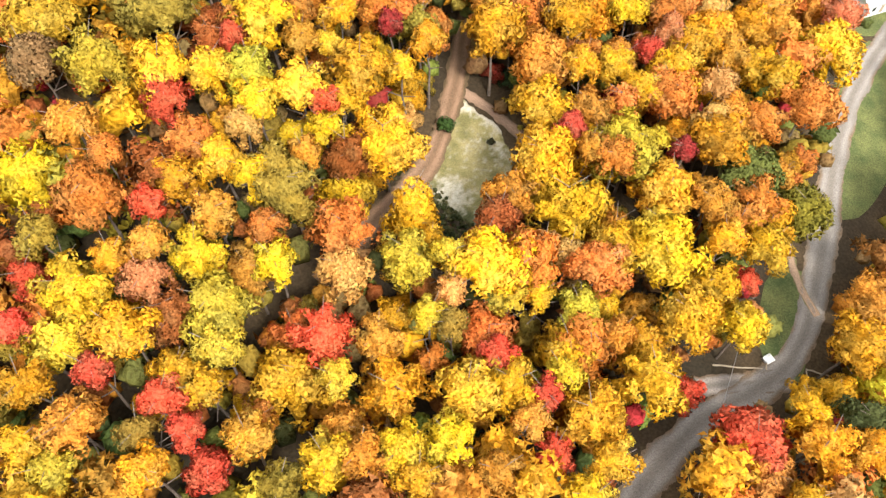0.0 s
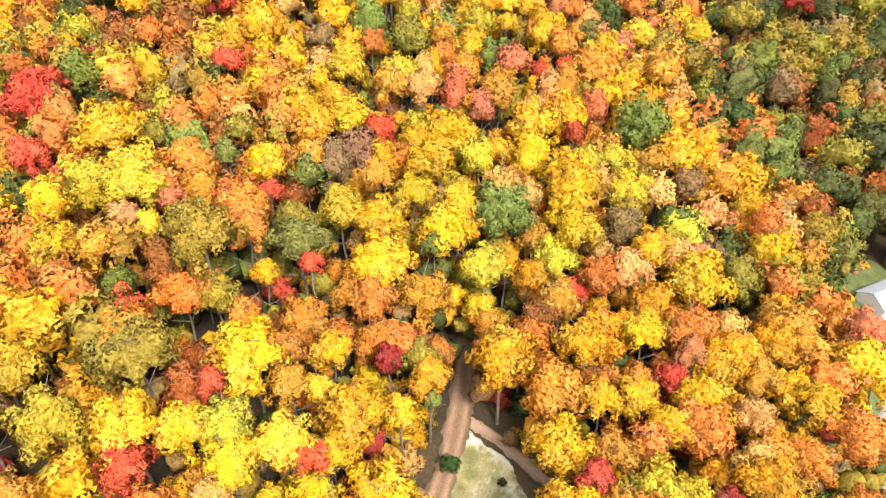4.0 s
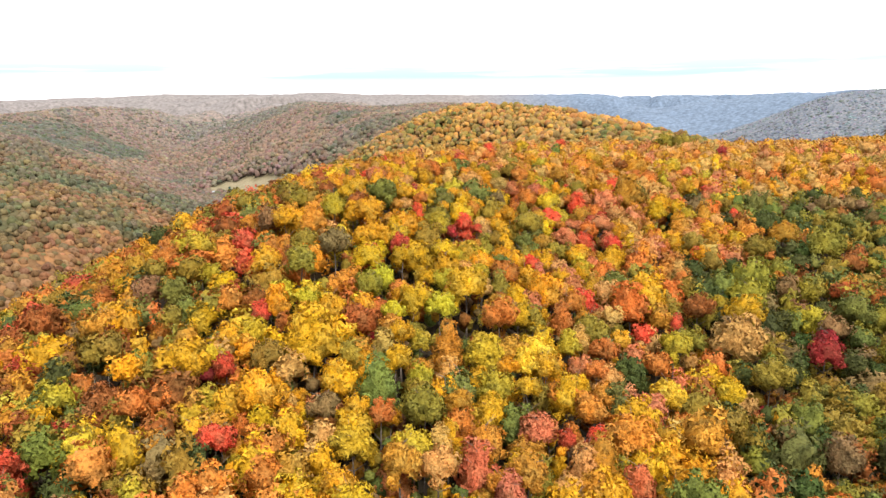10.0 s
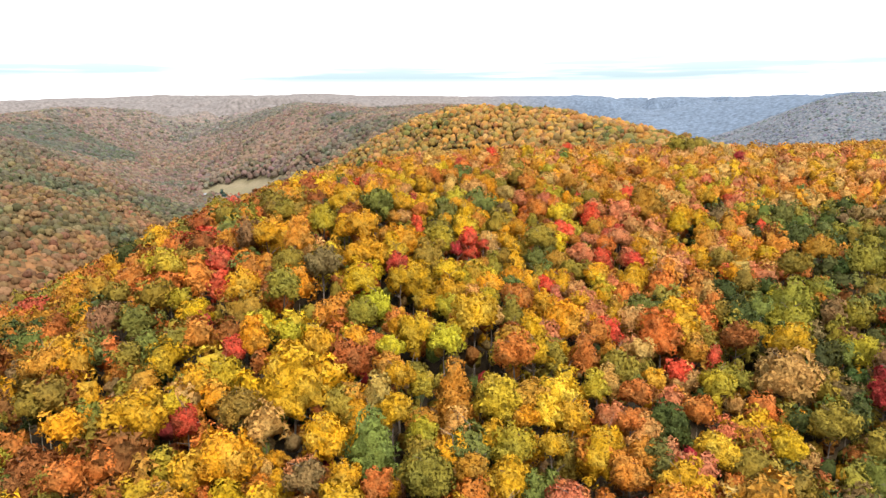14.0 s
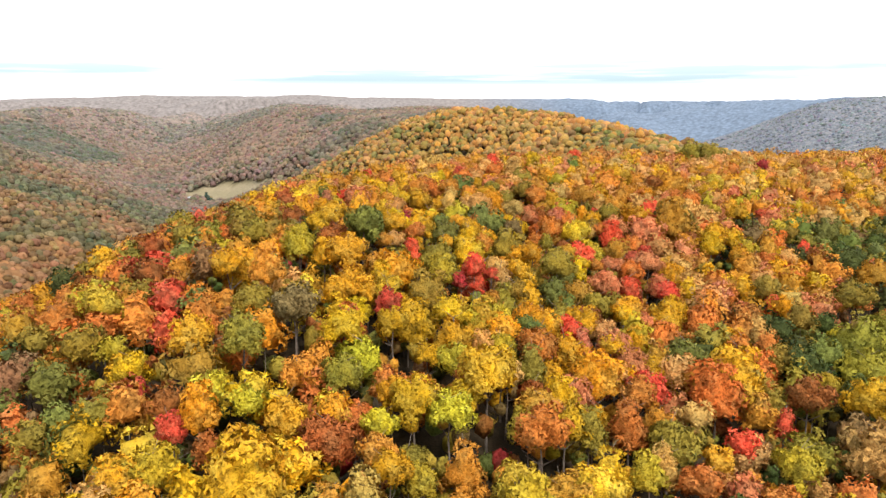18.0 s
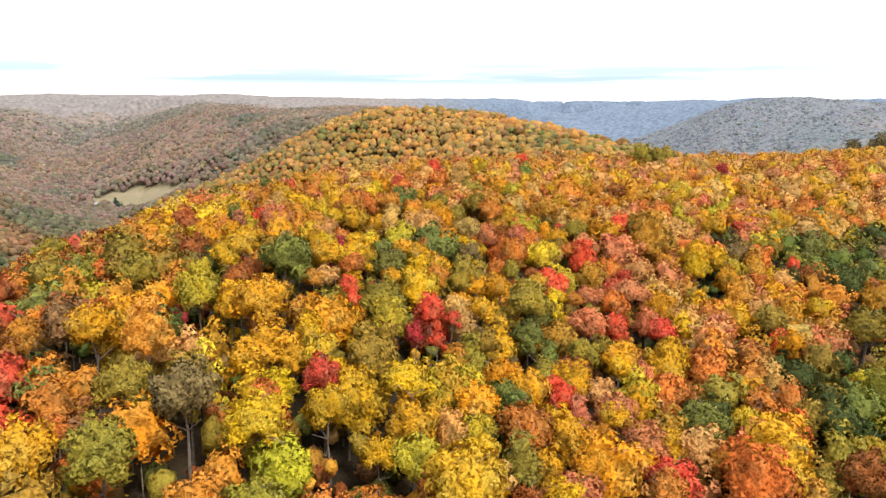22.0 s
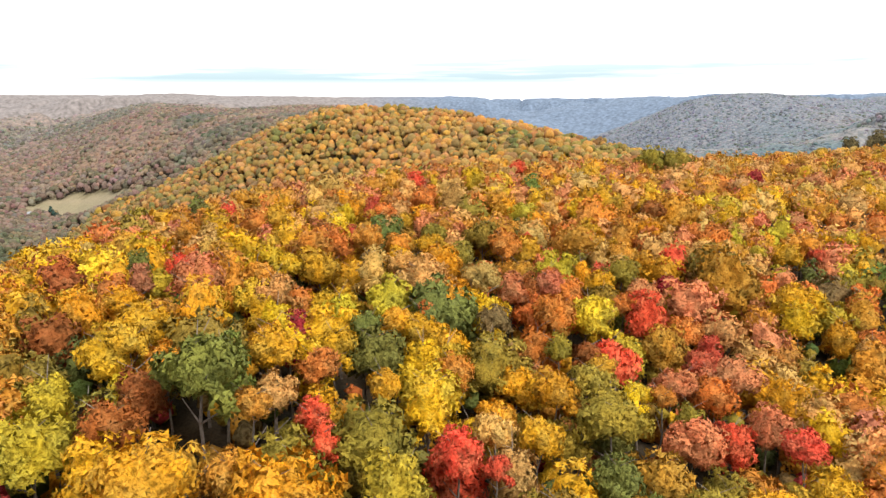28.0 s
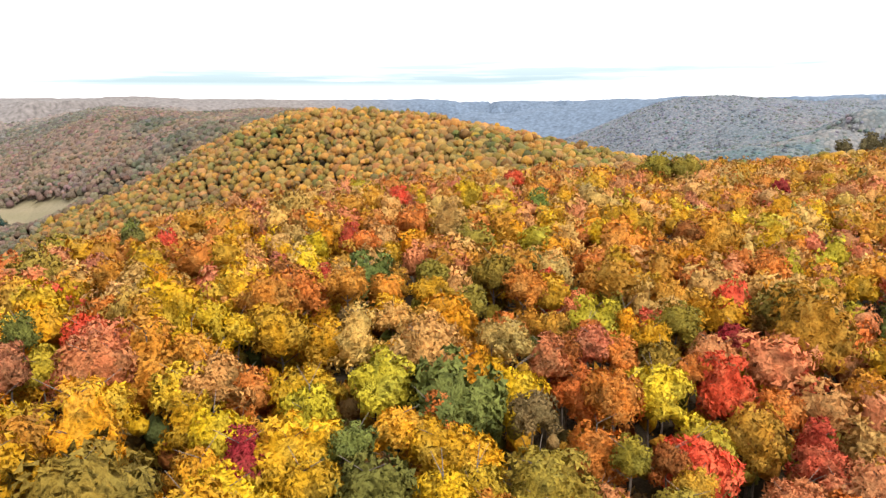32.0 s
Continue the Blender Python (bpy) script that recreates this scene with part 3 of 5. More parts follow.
def unit_lumps(seed, lumps, sprays, size, tall, lump, fine=True):
    """A crown for trees farther off: a few rounded leafy lumps, and loose sprays over them."""
    rg = np.random.default_rng(seed)
    core = ICO_V * rg.uniform(0.66, 0.9, (len(ICO_V), 1)) * (1, 1, tall)
    V, T, N, n = [core], [ICO_T], [unit(core)], len(core)
    spots = [(np.zeros(3), 0.75, 1.0)]
    bv, bt = (ICO_V, ICO_T) if fine else (OCT_V, OCT_T)
    for k in range(lumps):
        zc = 1 - 1.15 * (k + 0.5) / lumps
        a = k * 2.399963 + rg.uniform(-0.6, 0.6)
        r = math.sqrt(1 - zc ** 2)
        c = np.array([math.cos(a) * r, math.sin(a) * r, zc * tall]) * rg.uniform(0.48, 0.72)
        lr = lump * rg.uniform(0.75, 1.25)
        v = (bv * rg.uniform(0.7, 1.15, (len(bv), 1))) @ turned(rg).T * lr + c
        V.append(v)
        T.append(bt + n)
        N.append(unit(v - c) * 0.8 + unit(c) * 0.4)
        n += len(v)
        spots.append((c, lr, 1.0))
    for m in range(sprays):
        c, lr, _ = spots[int(rg.integers(0, len(spots)))]
        d = rg.normal(size=3)
        d[2] = abs(d[2])
        d /= np.linalg.norm(d)
        u = np.cross(d, rg.normal(size=3)) + 0.5 * d
        u /= np.linalg.norm(u)
        w = np.cross(d + rg.normal(size=3) * 0.4, u)
        o = c + d * lr * rg.uniform(0.9, 1.15)
        s = size * rg.uniform(0.6, 1.4)
        V.append(np.array([o + s * 1.1 * u, o + s * (-0.5 * u + 0.6 * w), o + s * (-0.5 * u - 0.6 * w)]))
        T.append(np.array([[n, n + 1, n + 2]] if np.cross(u, w) @ d > 0 else [[n, n + 2, n + 1]]))
        N.append(np.repeat(unit(d + c * 0.4 + rg.normal(size=3) * 0.16)[None], 3, 0))
        n += 3
    return np.concatenate(V), np.concatenate(T), unit(np.concatenate(N))


def unit_blob(seed, tall=0.85):
    rg = np.random.default_rng(seed)
    up = ICO_T[ICO_V[ICO_T][:, :, 2].mean(1) > -0.15]
    return ICO_V * rg.uniform(0.7, 1.08, (len(ICO_V), 1)) * (1, 1, tall), up, unit(ICO_V)


def unit_tuft(seed, tall=1.0):
    """A far crown: one jagged ball of a few lumps, open below."""
    rg = np.random.default_rng(seed)
    v, t = BALLS[2]
    bumps = unit(rg.normal(size=(9, 3)) + (0, 0, 0.4))
    h = 0.68 + 0.34 * np.clip((v @ bumps.T).max(1) * 1.6 - 0.7, 0, 1) * rg.uniform(0.8, 1.15, len(v))
    up = t[v[t][:, :, 2].mean(1) > -0.2]
    return v * h[:, None] * (1, 1, tall), up, unit(v)


TALL = (0.82, 1.05, 0.92, 1.2, 1.0, 0.88, 1.5, 1.8)
POINT = (0.0, 0.1, 0.0, 0.22, 0.1, 0.0, 0.3, 0.4)
NEAR = [unit_crown(100 + k, 30, 1450, 0.08, tall, 0.262, 3, p) for k, (tall, p) in enumerate(zip(TALL, POINT))]
NEAR += [unit_crown(140 + k, 27, 1050, 0.09, tall, 0.27, 3, p) for k, (tall, p) in enumerate(zip(TALL, POINT))]
STAND = [unit_crown(500 + k, 20, 430, 0.125, tall, 0.3, 2, p) for k, (tall, p) in enumerate(((1.0, 0), (1.3, 0.2), (1.05, 0.1), (1.55, 0.3), (1.2, 0.15), (1.9, 0.4)))]
MID = [unit_crown(200 + k, 12, 150, 0.15, tall, 0.33, 2, 0.15) for k, tall in enumerate((0.95, 1.2, 1.0, 1.4, 1.25, 1.7))]
LOW = [unit_lumps(300 + k, 2, 14, 0.19, tall, 0.5, False) for k, tall in enumerate((1.1, 1.25, 1.0, 1.4, 1.7))]
TINY = [unit_blob(400 + k, 1.0) for k in range(8)]
TUFT = [unit_tuft(420 + k, tall) for k, tall in enumerate((0.9, 1.1, 1.0, 1.3, 0.95, 1.2))]


def crown_mesh(k):
    v, t, facing = NEAR[k]
    me = bpy.data.meshes.new("crown")
    me.from_pydata([tuple(p) for p in v], [], [tuple(f) for f in t])
    me.polygons.foreach_set("use_smooth", [True] * len(t))
    me.materials.append(LEAF)
    lay_facing(me, facing)
    return me


def tube(bm, a, b, ra, rb, sides=6):
    a, b = Vector(a), Vector(b)
    q = (b - a).to_track_quat("Z", "Y")
    rings = []
    for p, r in ((a, ra), (b, rb)):
        rings.append([bm.verts.new(p + q @ Vector((math.cos(2 * math.pi * k / sides) * r, math.sin(2 * math.pi * k / sides) * r, 0))) for k in range(sides)])
    for k in range(sides):
        bm.faces.new((rings[0][k], rings[0][(k + 1) % sides], rings[1][(k + 1) % sides], rings[1][k]))
    bm.faces.new(rings[1])


def trunk_mesh(seed):
    """A trunk of height 1 with forked limbs."""
    rg = np.random.default_rng(seed)
    bm = bmesh.new()
    p, r = Vector((0, 0, -0.03)), 0.016
    for z in (0.25, 0.5, 0.7, 0.9):
        e = Vector((rg.uniform(-0.015, 0.015), rg.uniform(-0.015, 0.015), z))
        tube(bm, p, e, r, r * 0.74)
        p, r = e, r * 0.74
        if z >= 0.5:
            for _ in range(2):
                a = rg.uniform(0, 6.28)
                f = e + Vector((math.cos(a) * 0.14, math.sin(a) * 0.14, rg.uniform(0.06, 0.14)))
                tube(bm, e, f, r * 0.7, r * 0.3, 4)
    me = bpy.data.meshes.new("trunk")
    bm.to_mesh(me)
    bm.free()
    me.materials.append(BARK)
    return me


CROWNS = [crown_mesh(k) for k in range(len(NEAR))]
TRUNKS = [trunk_mesh(k) for k in range(5)]


KIND = {"yellow": "hickory_tree", "gold": "hickory_tree", "lemon": "tulip_tree", "lime": "tulip_tree", "amber": "beech_tree", "peach": "beech_tree",
        "orange": "maple_tree", "salmon": "maple_tree", "scarlet": "red_maple_tree", "red": "red_maple_tree", "crimson": "red_maple_tree",
        "rust": "oak_tree", "olive": "oak_tree", "green": "oak_tree", "darkgreen": "oak_tree", "brown": "oak_tree"}


def tree(x, y, radius, height, colour, shade, rg, variant=None):
    """One tree that stands by itself in the plan: trunk and crown under an empty."""
    k = int(rg.integers(0, 6)) if variant is None else variant
    root = new(KIND[colour])
    root.matrix_world = pose(x, y, float(grid_ground(x, y)), 0, 0, rg.uniform(0, 360))
    size = "small " if radius < 2.9 else "broad " if radius > 5 else ""
    form = "narrow upright " if k > 5 else ""
    tagged(root, size + form + LOOK[colour] + " broadleaf tree in dense autumn forest", "tree", "forest trees")
    trunk = new("trunk", TRUNKS[int(rg.integers(0, 5))])
    trunk.parent, trunk.scale = root, (height, height, height)
    crown = new("crown", CROWNS[k + (len(TALL) if y > 125 else 0)])
    crown.parent = root
    sz = radius * rg.uniform(0.9, 1.12)
    crown.location, crown.scale = (0, 0, height - sz * TALL[k]), (radius * rg.uniform(0.92, 1.08), radius, sz)
    crown.color = (*[min(0.9, float(c)) for c in shade], 1)
    return root


def jittered(x0, x1, y0, y1, step, rg, wild=0.42):
    nx, ny = int((x1 - x0) / step), int((y1 - y0) / step)
    i, j = np.meshgrid(np.arange(nx), np.arange(ny))
    x = x0 + (i + 0.5 + 0.5 * (j % 2) + rg.uniform(-wild, wild, i.shape)) * step
    y = y0 + (j + 0.5 + rg.uniform(-wild, wild, i.shape)) * step
    return x.ravel(), y.ravel()


def mixture(weights):
    w = np.array([weights.get(k, 0.0) for k in NAMES])
    return w / w.sum()


WOODS = {
    "road": mixture(dict(yellow=21, gold=25, amber=19, orange=15, lemon=2, lime=5, rust=3, scarlet=2, red=3, olive=3, peach=4, green=1)),
    "rough": mixture(dict(gold=15, yellow=10, amber=15, orange=17, rust=13, scarlet=2, red=3, olive=14, green=7, brown=5)),
    "slope": mixture(dict(yellow=17, gold=26, amber=14, peach=14, lime=9, olive=7, salmon=3, orange=4, green=3, brown=3)),
    "left": mixture(dict(yellow=28, gold=28, amber=11, lemon=5, peach=12, lime=9, olive=9, green=7, darkgreen=3, orange=5)),
    "west": mixture(dict(gold=26, amber=15, olive=15, green=7, brown=9, rust=10, lime=3, darkgreen=5, orange=10, red=3)),
    "right": mixture(dict(gold=22, amber=13, peach=16, salmon=13, orange=15, scarlet=2, olive=9, rust=2, yellow=15, lime=6, green=6, darkgreen=2)),
    "gully": mixture(dict(olive=24, gold=6, green=18, darkgreen=23, amber=6, brown=20, lime=1, rust=10)),
    "crest": mixture(dict(amber=15, orange=13, gold=25, salmon=12, peach=25, olive=5, red=1, green=6, yellow=15, lime=5)),
    "under": mixture(dict(olive=22, green=15, darkgreen=12, brown=14, rust=12, crimson=3, gold=12, amber=10)),
    "hill": mixture(dict(amber=19, gold=15, brown=19, olive=22, rust=8, green=8, darkgreen=5, peach=6)),
}


def wood_at(x, y):
    if y < 112:
        return "rough" if x < -24 and (y < 62 or y > 84) or x < -11 and 36 < y < 66 else "road"
    if y > 640:
        return "hill"
    edge = 14 * math.sin(x * 0.11 + y * 0.07)
    if x + edge > 60 + 0.1 * (y - 110) + 45 * (y > 305) and y < 385:
        return "gully"
    if x + edge < -50 and y < 400:
        return "west"
    if y > 385:
        return "crest"
    if y < 190:
        return "rough" if x < -22 and y < 140 else "slope"
    return "left" if x < 28 else "right"


def pick_colours(x, y, rg):
    """Colours that keep company: neighbours share a wood's mixture, shifted in drifts."""
    out = np.empty(len(x), int)
    drift = fbm(x / 38, y / 38, 21)
    for key, w in WOODS.items():
        sel = np.array([wood_at(a, b) == key for a, b in zip(x, y)])
        n = int(sel.sum())
        if n:
            u = (rg.random(n) * 0.75 + np.clip((drift[sel] - 0.5) * 1.9 + 0.5, 0, 1) * 0.25)
            out[sel] = np.searchsorted(np.cumsum(w), np.clip(u, 0, 0.9999))
    return out


def shade_of(index, rg):
    c = COLOURS[index] * rg.uniform(0.83, 1.1, (len(index), 1))
    return np.clip(c * (1 + rg.normal(0, 0.07, (len(index), 3))), 0.008, 0.85)


def stand(name, x, y, radius, height, tint, models, rg, label, mat, trunks=False):
    """A whole wood as one mesh."""
    z = grid_ground(x, y)
    V, T, C, N, n = [], [], [], [], 0
    for k in range(len(x)):
        t, f, o = models[int(rg.integers(0, len(models)))]
        a = rg.uniform(0, 6.28)
        ca, sa = math.cos(a), math.sin(a)
        s = radius[k] * rg.uniform(0.9, 1.12)
        V.append(np.column_stack([(t[:, 0] * ca - t[:, 1] * sa) * radius[k] + x[k], (t[:, 0] * sa + t[:, 1] * ca) * radius[k] + y[k], z[k] + height[k] + (t[:, 2] - t[:, 2].max()) * s]))
        T.append(f + n)
        C.append(np.repeat(tint[k][None], len(t), 0))
        N.append(np.column_stack([o[:, 0] * ca - o[:, 1] * sa, o[:, 0] * sa + o[:, 1] * ca, o[:, 2]]))
        n += len(t)
        if trunks:
            h, w = height[k] * 0.85, 0.2
            V.append(np.array([(w, 0, -0.3), (-w / 2, 0.87 * w, -0.3), (-w / 2, -0.87 * w, -0.3), (0, 0, h)]) + (x[k], y[k], z[k]))
            T.append(np.array([(0, 1, 3), (1, 2, 3), (2, 0, 3)]) + n)
            C.append(np.repeat([[0.22, 0.17, 0.12]], 4, 0))
            N.append(np.array([(1, 0, 0), (-0.5, 0.87, 0), (-0.5, -0.87, 0), (0, 0, 1)], float))
            n += 4
    T = np.concatenate(T)
    ob = big_mesh(name, np.concatenate(V), T, mat, np.concatenate(C), np.concatenate(N))
    ob.data.polygons.foreach_set("use_smooth", [True] * len(T))
    return tagged(ob, label, "forest", kind="stuff")


def open_ground(x, y):
    """True where no tree stands: the roads, the clearing, the lawn."""
    free = way_off(x, y, ROAD) < 3.8
    free |= (way_off(x, y, TRACK) < 3.0) & (y < 101)
    free |= (((x - 4) / 12.0) ** 2 + ((y - 71.5) / 19) ** 2 < 1) & (x > np.interp(y, [p[1] for p in TRACK], [p[0] for p in TRACK]) - 3.2)
    free |= way_off(x, y, ((-9, 58), (-4, 64), (0, 72))) < 4.2
    free |= way_off(x, y, ((72.6, 69.3), (79.3, 82.5), (89.6, 105.8), (99.2, 118.6))) < 6.5
    free |= way_off(x, y, ((55.2, 43.3), (56.3, 56.3))) < 4.5
    free |= way_off(x, y, ((38.6, 40.7), (54.2, 41.2))) < 3
    free |= np.hypot(x - 94.4, y - 126.6) < 12
    free |= way_off(x, y, ((80.4, 108.3), (93.2, 123.1))) < 6
    return free


def overhangs(x, y, r):
    """True where a tall crown would hang over the road, its verge or the clearing, which stay in the open."""
    hang = way_off(x * 1.12, y * 1.12, ROAD) < 2.4 + 0.75 * r
    hang |= way_off(x * 1.12, y * 1.12, ((55.2, 43.3), (56.3, 56.3))) < 2.5 + 0.75 * r
    return hang | (way_off(x * 1.13, y * 1.13, ((2.5, 67), (5, 82))) < 4.6 + 0.75 * r)


rg = np.random.default_rng(11)
lx, ly, lr = [], [], []


def grove(colour, *spots, swell=1.06):
    """Trees whose place and colour are known: x, y, crown radius and, where known, the height of the crown's middle."""
    for x, y, r, *middle in spots:
        r *= swell
        k = int(rg.choice((1, 3, 4, 6, 7) if y > 125 and r < 5 else (0, 1, 2, 3, 4, 5)))
        floor_z = float(grid_ground(x, y))
        if middle:
            top = max(middle[0] + 0.62 * TALL[k] * r - floor_z, 1.5 * r, 7.0)
        else:
            top = CROWN_TOP - 1.0 + 0.97 * r + rg.uniform(-0.4, 0.4)
            if overhangs(np.array(x), np.array(y), r) or way_off(np.array(x), np.array(y), ROAD) < 3.2 or y < 101 and way_off(np.array(x), np.array(y), TRACK) < 2.6:
                continue
        lx.append(x), ly.append(y), lr.append(r)
        s = shade_of(np.array([NAMES.index(colour)]), rg)[0]
        tree(x, y, r, top, colour, s, rg, k)


grove("amber", (16.0, 87.7, 5.9, 20.4), (37.8, 178.3, 5.6, 30.4), (-1.9, 211.1, 3.5, 33.0), (-0.4, 219.1, 3.9, 39.0), (-30.1, 238.2, 4.9, 49.8), (-84.0, 253.2, 4.8, 44.8), (-43.2, 270.2, 4.6, 63.7), (38.1, 300.3, 6.8, 47.0), (86.5, 359.4, 7.5, 60.3), (39.8, 394.9, 7.5, 66.9), (76.4, 409.5, 7.5, 67.7), (106.1, 417.1, 7.5, 67.4))
grove("amber", (6.3, 21.1, 2.9), (-9.3, 22.2, 2.8), (-21.8, 23.6, 3.1), (-40.1, 23.9, 3.4), (10.7, 27.4, 2.6), (-7.8, 36.1, 3.0), (22.8, 39.3, 2.4), (-35.7, 45.8, 2.7), (62.8, 48.0, 4.1), (-28.8, 50.5, 3.1), (62.8, 55.2, 3.7), (9.2, 58.2, 3.5), (63.4, 60.4, 2.9), (-18.4, 60.6, 2.5), (39.6, 61.0, 3.2), (-47.4, 61.1, 3.6), (21.6, 67.7, 2.3), (-22.0, 85.0, 2.8), (-43.8, 124.0, 4.0), (6.0, 173.3, 4.3), (-91.7, 219.3, 5.2), (15.6, 234.4, 4.6), (-68.4, 283.1, 4.1), (-17.1, 303.4, 2.6), (47.6, 317.6, 2.2), (40.1, 325.8, 2.8), (143.2, 327.2, 6.1), (85.8, 346.3, 3.6))
grove("amber", (120.9, 354.0, 4.2), (-37.1, 404.1, 3.5))
grove("brown", (-15.7, 135.8, 5.1, 32.3), (85.2, 157.8, 6.3, 11.5), (-63.4, 167.2, 4.2, 34.6))
grove("brown", (-54.4, 70.4, 3.7), (33.9, 123.1, 3.7), (-19.9, 128.8, 3.2), (50.7, 140.3, 3.7), (-27.4, 176.8, 3.6), (86.4, 182.3, 4.7), (24.1, 337.9, 3.0), (4.2, 363.4, 2.2))
grove("crimson", (107.3, 227.9, 4.6, 30.6), (-12.0, 338.3, 4.4, 59.7), (77.9, 368.8, 3.7, 56.9))
grove("crimson", (37.0, 69.8, 2.3), (-8.0, 85.9, 2.1), (113.7, 237.7, 4.0), (3.2, 283.9, 2.0), (-11.2, 327.4, 2.7), (179.2, 480.2, 3.2))
grove("darkgreen", (46.8, 213.1, 5.0, 31.4))
grove("darkgreen", (56.7, 30.3, 3.3), (140.9, 338.9, 5.2), (145.8, 343.0, 4.1))
grove("gold", (-6.3, 30.5, 4.0, 20.0), (-19.3, 32.4, 5.4, 20.4), (26.9, 34.1, 4.3, 16.0), (17.2, 58.6, 5.9, 19.7), (1.0, 145.3, 6.6, 30.1), (39.6, 175.3, 6.0, 26.2), (-33.5, 201.6, 7.5, 45.5), (-34.1, 206.7, 6.8, 46.3), (56.5, 211.5, 4.5, 22.9), (-46.5, 223.7, 4.1, 48.3), (-32.0, 224.8, 5.0, 47.3), (-53.2, 244.8, 4.8, 55.8), (48.2, 263.0, 3.7, 39.4), (68.8, 273.0, 3.9, 38.9), (-24.9, 276.8, 6.0, 57.2), (-26.1, 285.1, 5.4, 64.6), (-13.9, 288.9, 6.2, 58.7), (-14.5, 315.1, 3.5, 66.5), (-26.4, 329.5, 3.7, 69.6), (-4.0, 349.1, 5.0, 62.4))
grove("gold", (-31.8, 19.4, 2.7), (45.2, 19.7, 2.5), (-2.9, 20.1, 2.5), (-13.0, 21.4, 3.1), (20.3, 23.1, 3.0), (56.4, 25.6, 3.2), (49.7, 27.1, 3.6), (-45.9, 28.1, 2.7), (18.1, 28.6, 3.9), (-26.9, 28.8, 2.4), (8.5, 31.7, 3.1), (-36.6, 34.2, 3.6), (-42.7, 39.3, 4.0), (58.6, 40.7, 4.4), (33.0, 42.6, 4.3), (-39.7, 43.5, 2.2), (12.4, 43.8, 2.5), (38.1, 47.9, 3.1), (24.2, 51.6, 3.5), (47.2, 54.2, 3.7), (-34.0, 55.0, 2.7), (33.3, 62.5, 4.6), (14.4, 64.9, 4.9), (58.0, 69.8, 4.5), (43.2, 71.9, 4.4), (-11.9, 76.8, 4.1), (22.0, 83.7, 3.0), (27.9, 84.9, 3.0), (-15.5, 85.5, 2.8), (37.7, 85.6, 4.1))
grove("gold", (57.2, 87.1, 4.2), (8.1, 89.1, 4.9), (20.9, 92.9, 3.6), (45.7, 94.9, 4.2), (53.3, 98.4, 3.8), (-56.1, 99.2, 3.6), (-10.4, 112.2, 4.3), (3.5, 113.9, 2.9), (37.4, 116.9, 4.0), (23.3, 117.8, 4.6), (-4.9, 120.8, 3.5), (62.3, 121.8, 4.4), (-58.9, 130.0, 5.3), (-2.4, 130.7, 4.9), (25.2, 131.2, 5.6), (63.6, 137.9, 4.3), (50.8, 147.2, 5.0), (19.8, 151.2, 5.1), (59.8, 155.1, 4.0), (-41.5, 181.2, 5.5), (40.6, 186.3, 5.2), (-61.0, 191.3, 6.2), (17.5, 194.4, 3.4), (-113.5, 203.0, 5.0), (19.8, 230.5, 5.0), (-8.8, 230.8, 4.8), (-24.2, 252.5, 4.5), (95.3, 253.8, 5.6), (63.7, 256.2, 7.5))
grove("gold", (-13.6, 257.7, 3.5), (31.8, 280.9, 3.0), (21.2, 304.0, 3.4), (0.8, 310.8, 2.8), (72.0, 318.8, 3.4), (-32.9, 323.3, 4.3), (-15.2, 325.0, 2.6), (9.0, 329.5, 3.8), (-43.8, 332.4, 3.7), (5.6, 332.9, 3.6), (-38.4, 335.4, 2.8), (105.4, 344.0, 4.0), (96.0, 345.9, 4.2), (98.8, 352.9, 5.0), (19.6, 364.4, 4.7), (-26.2, 388.4, 2.6), (81.4, 418.6, 6.9), (48.6, 455.2, 6.2))
grove("green", (47.7, 67.9, 5.0, 14.4), (-21.8, 102.9, 4.0, 36.6), (10.1, 118.7, 5.0, 31.5), (46.6, 130.8, 5.4, 18.1), (45.6, 159.1, 6.7, 26.4), (-16.4, 187.6, 4.6, 40.6), (-74.0, 200.9, 5.3, 38.6), (56.8, 268.3, 4.4, 40.2), (58.4, 270.4, 5.1, 41.2), (-22.8, 302.3, 5.7, 69.9), (36.3, 312.4, 4.6, 51.6), (0.6, 322.8, 4.8, 62.2), (15.5, 342.3, 6.9, 62.9), (9.6, 384.7, 5.0, 68.4), (-41.5, 460.8, 4.5, 67.7))
grove("green", (-1.4, 108.1, 2.3), (-37.9, 127.0, 2.1), (-75.6, 146.0, 2.3), (70.9, 158.6, 4.1), (134.9, 258.5, 5.3), (-20.8, 310.2, 4.3), (-0.4, 328.3, 2.8), (-41.2, 364.3, 2.6), (149.9, 367.8, 4.5), (-39.0, 443.7, 3.7), (69.4, 444.8, 4.5))
grove("lemon", (3.1, 30.7, 4.4, 19.5), (-43.7, 34.0, 3.8, 27.2), (-49.0, 112.2, 4.1, 41.6), (23.0, 217.5, 5.1, 35.9), (30.0, 329.6, 3.8, 51.6), (46.9, 347.2, 6.4, 58.1), (158.5, 439.0, 4.6, 65.5))
grove("lemon", (-12.3, 31.1, 2.2), (15.1, 33.4, 2.3), (-2.0, 39.4, 2.3), (0.4, 48.1, 2.4), (31.3, 57.3, 2.3), (-20.1, 71.4, 3.5), (-16.8, 79.5, 2.1), (-44.9, 105.7, 2.6), (-51.8, 120.4, 4.4), (36.0, 132.4, 3.9), (-50.9, 166.5, 2.1), (54.1, 202.1, 4.2))
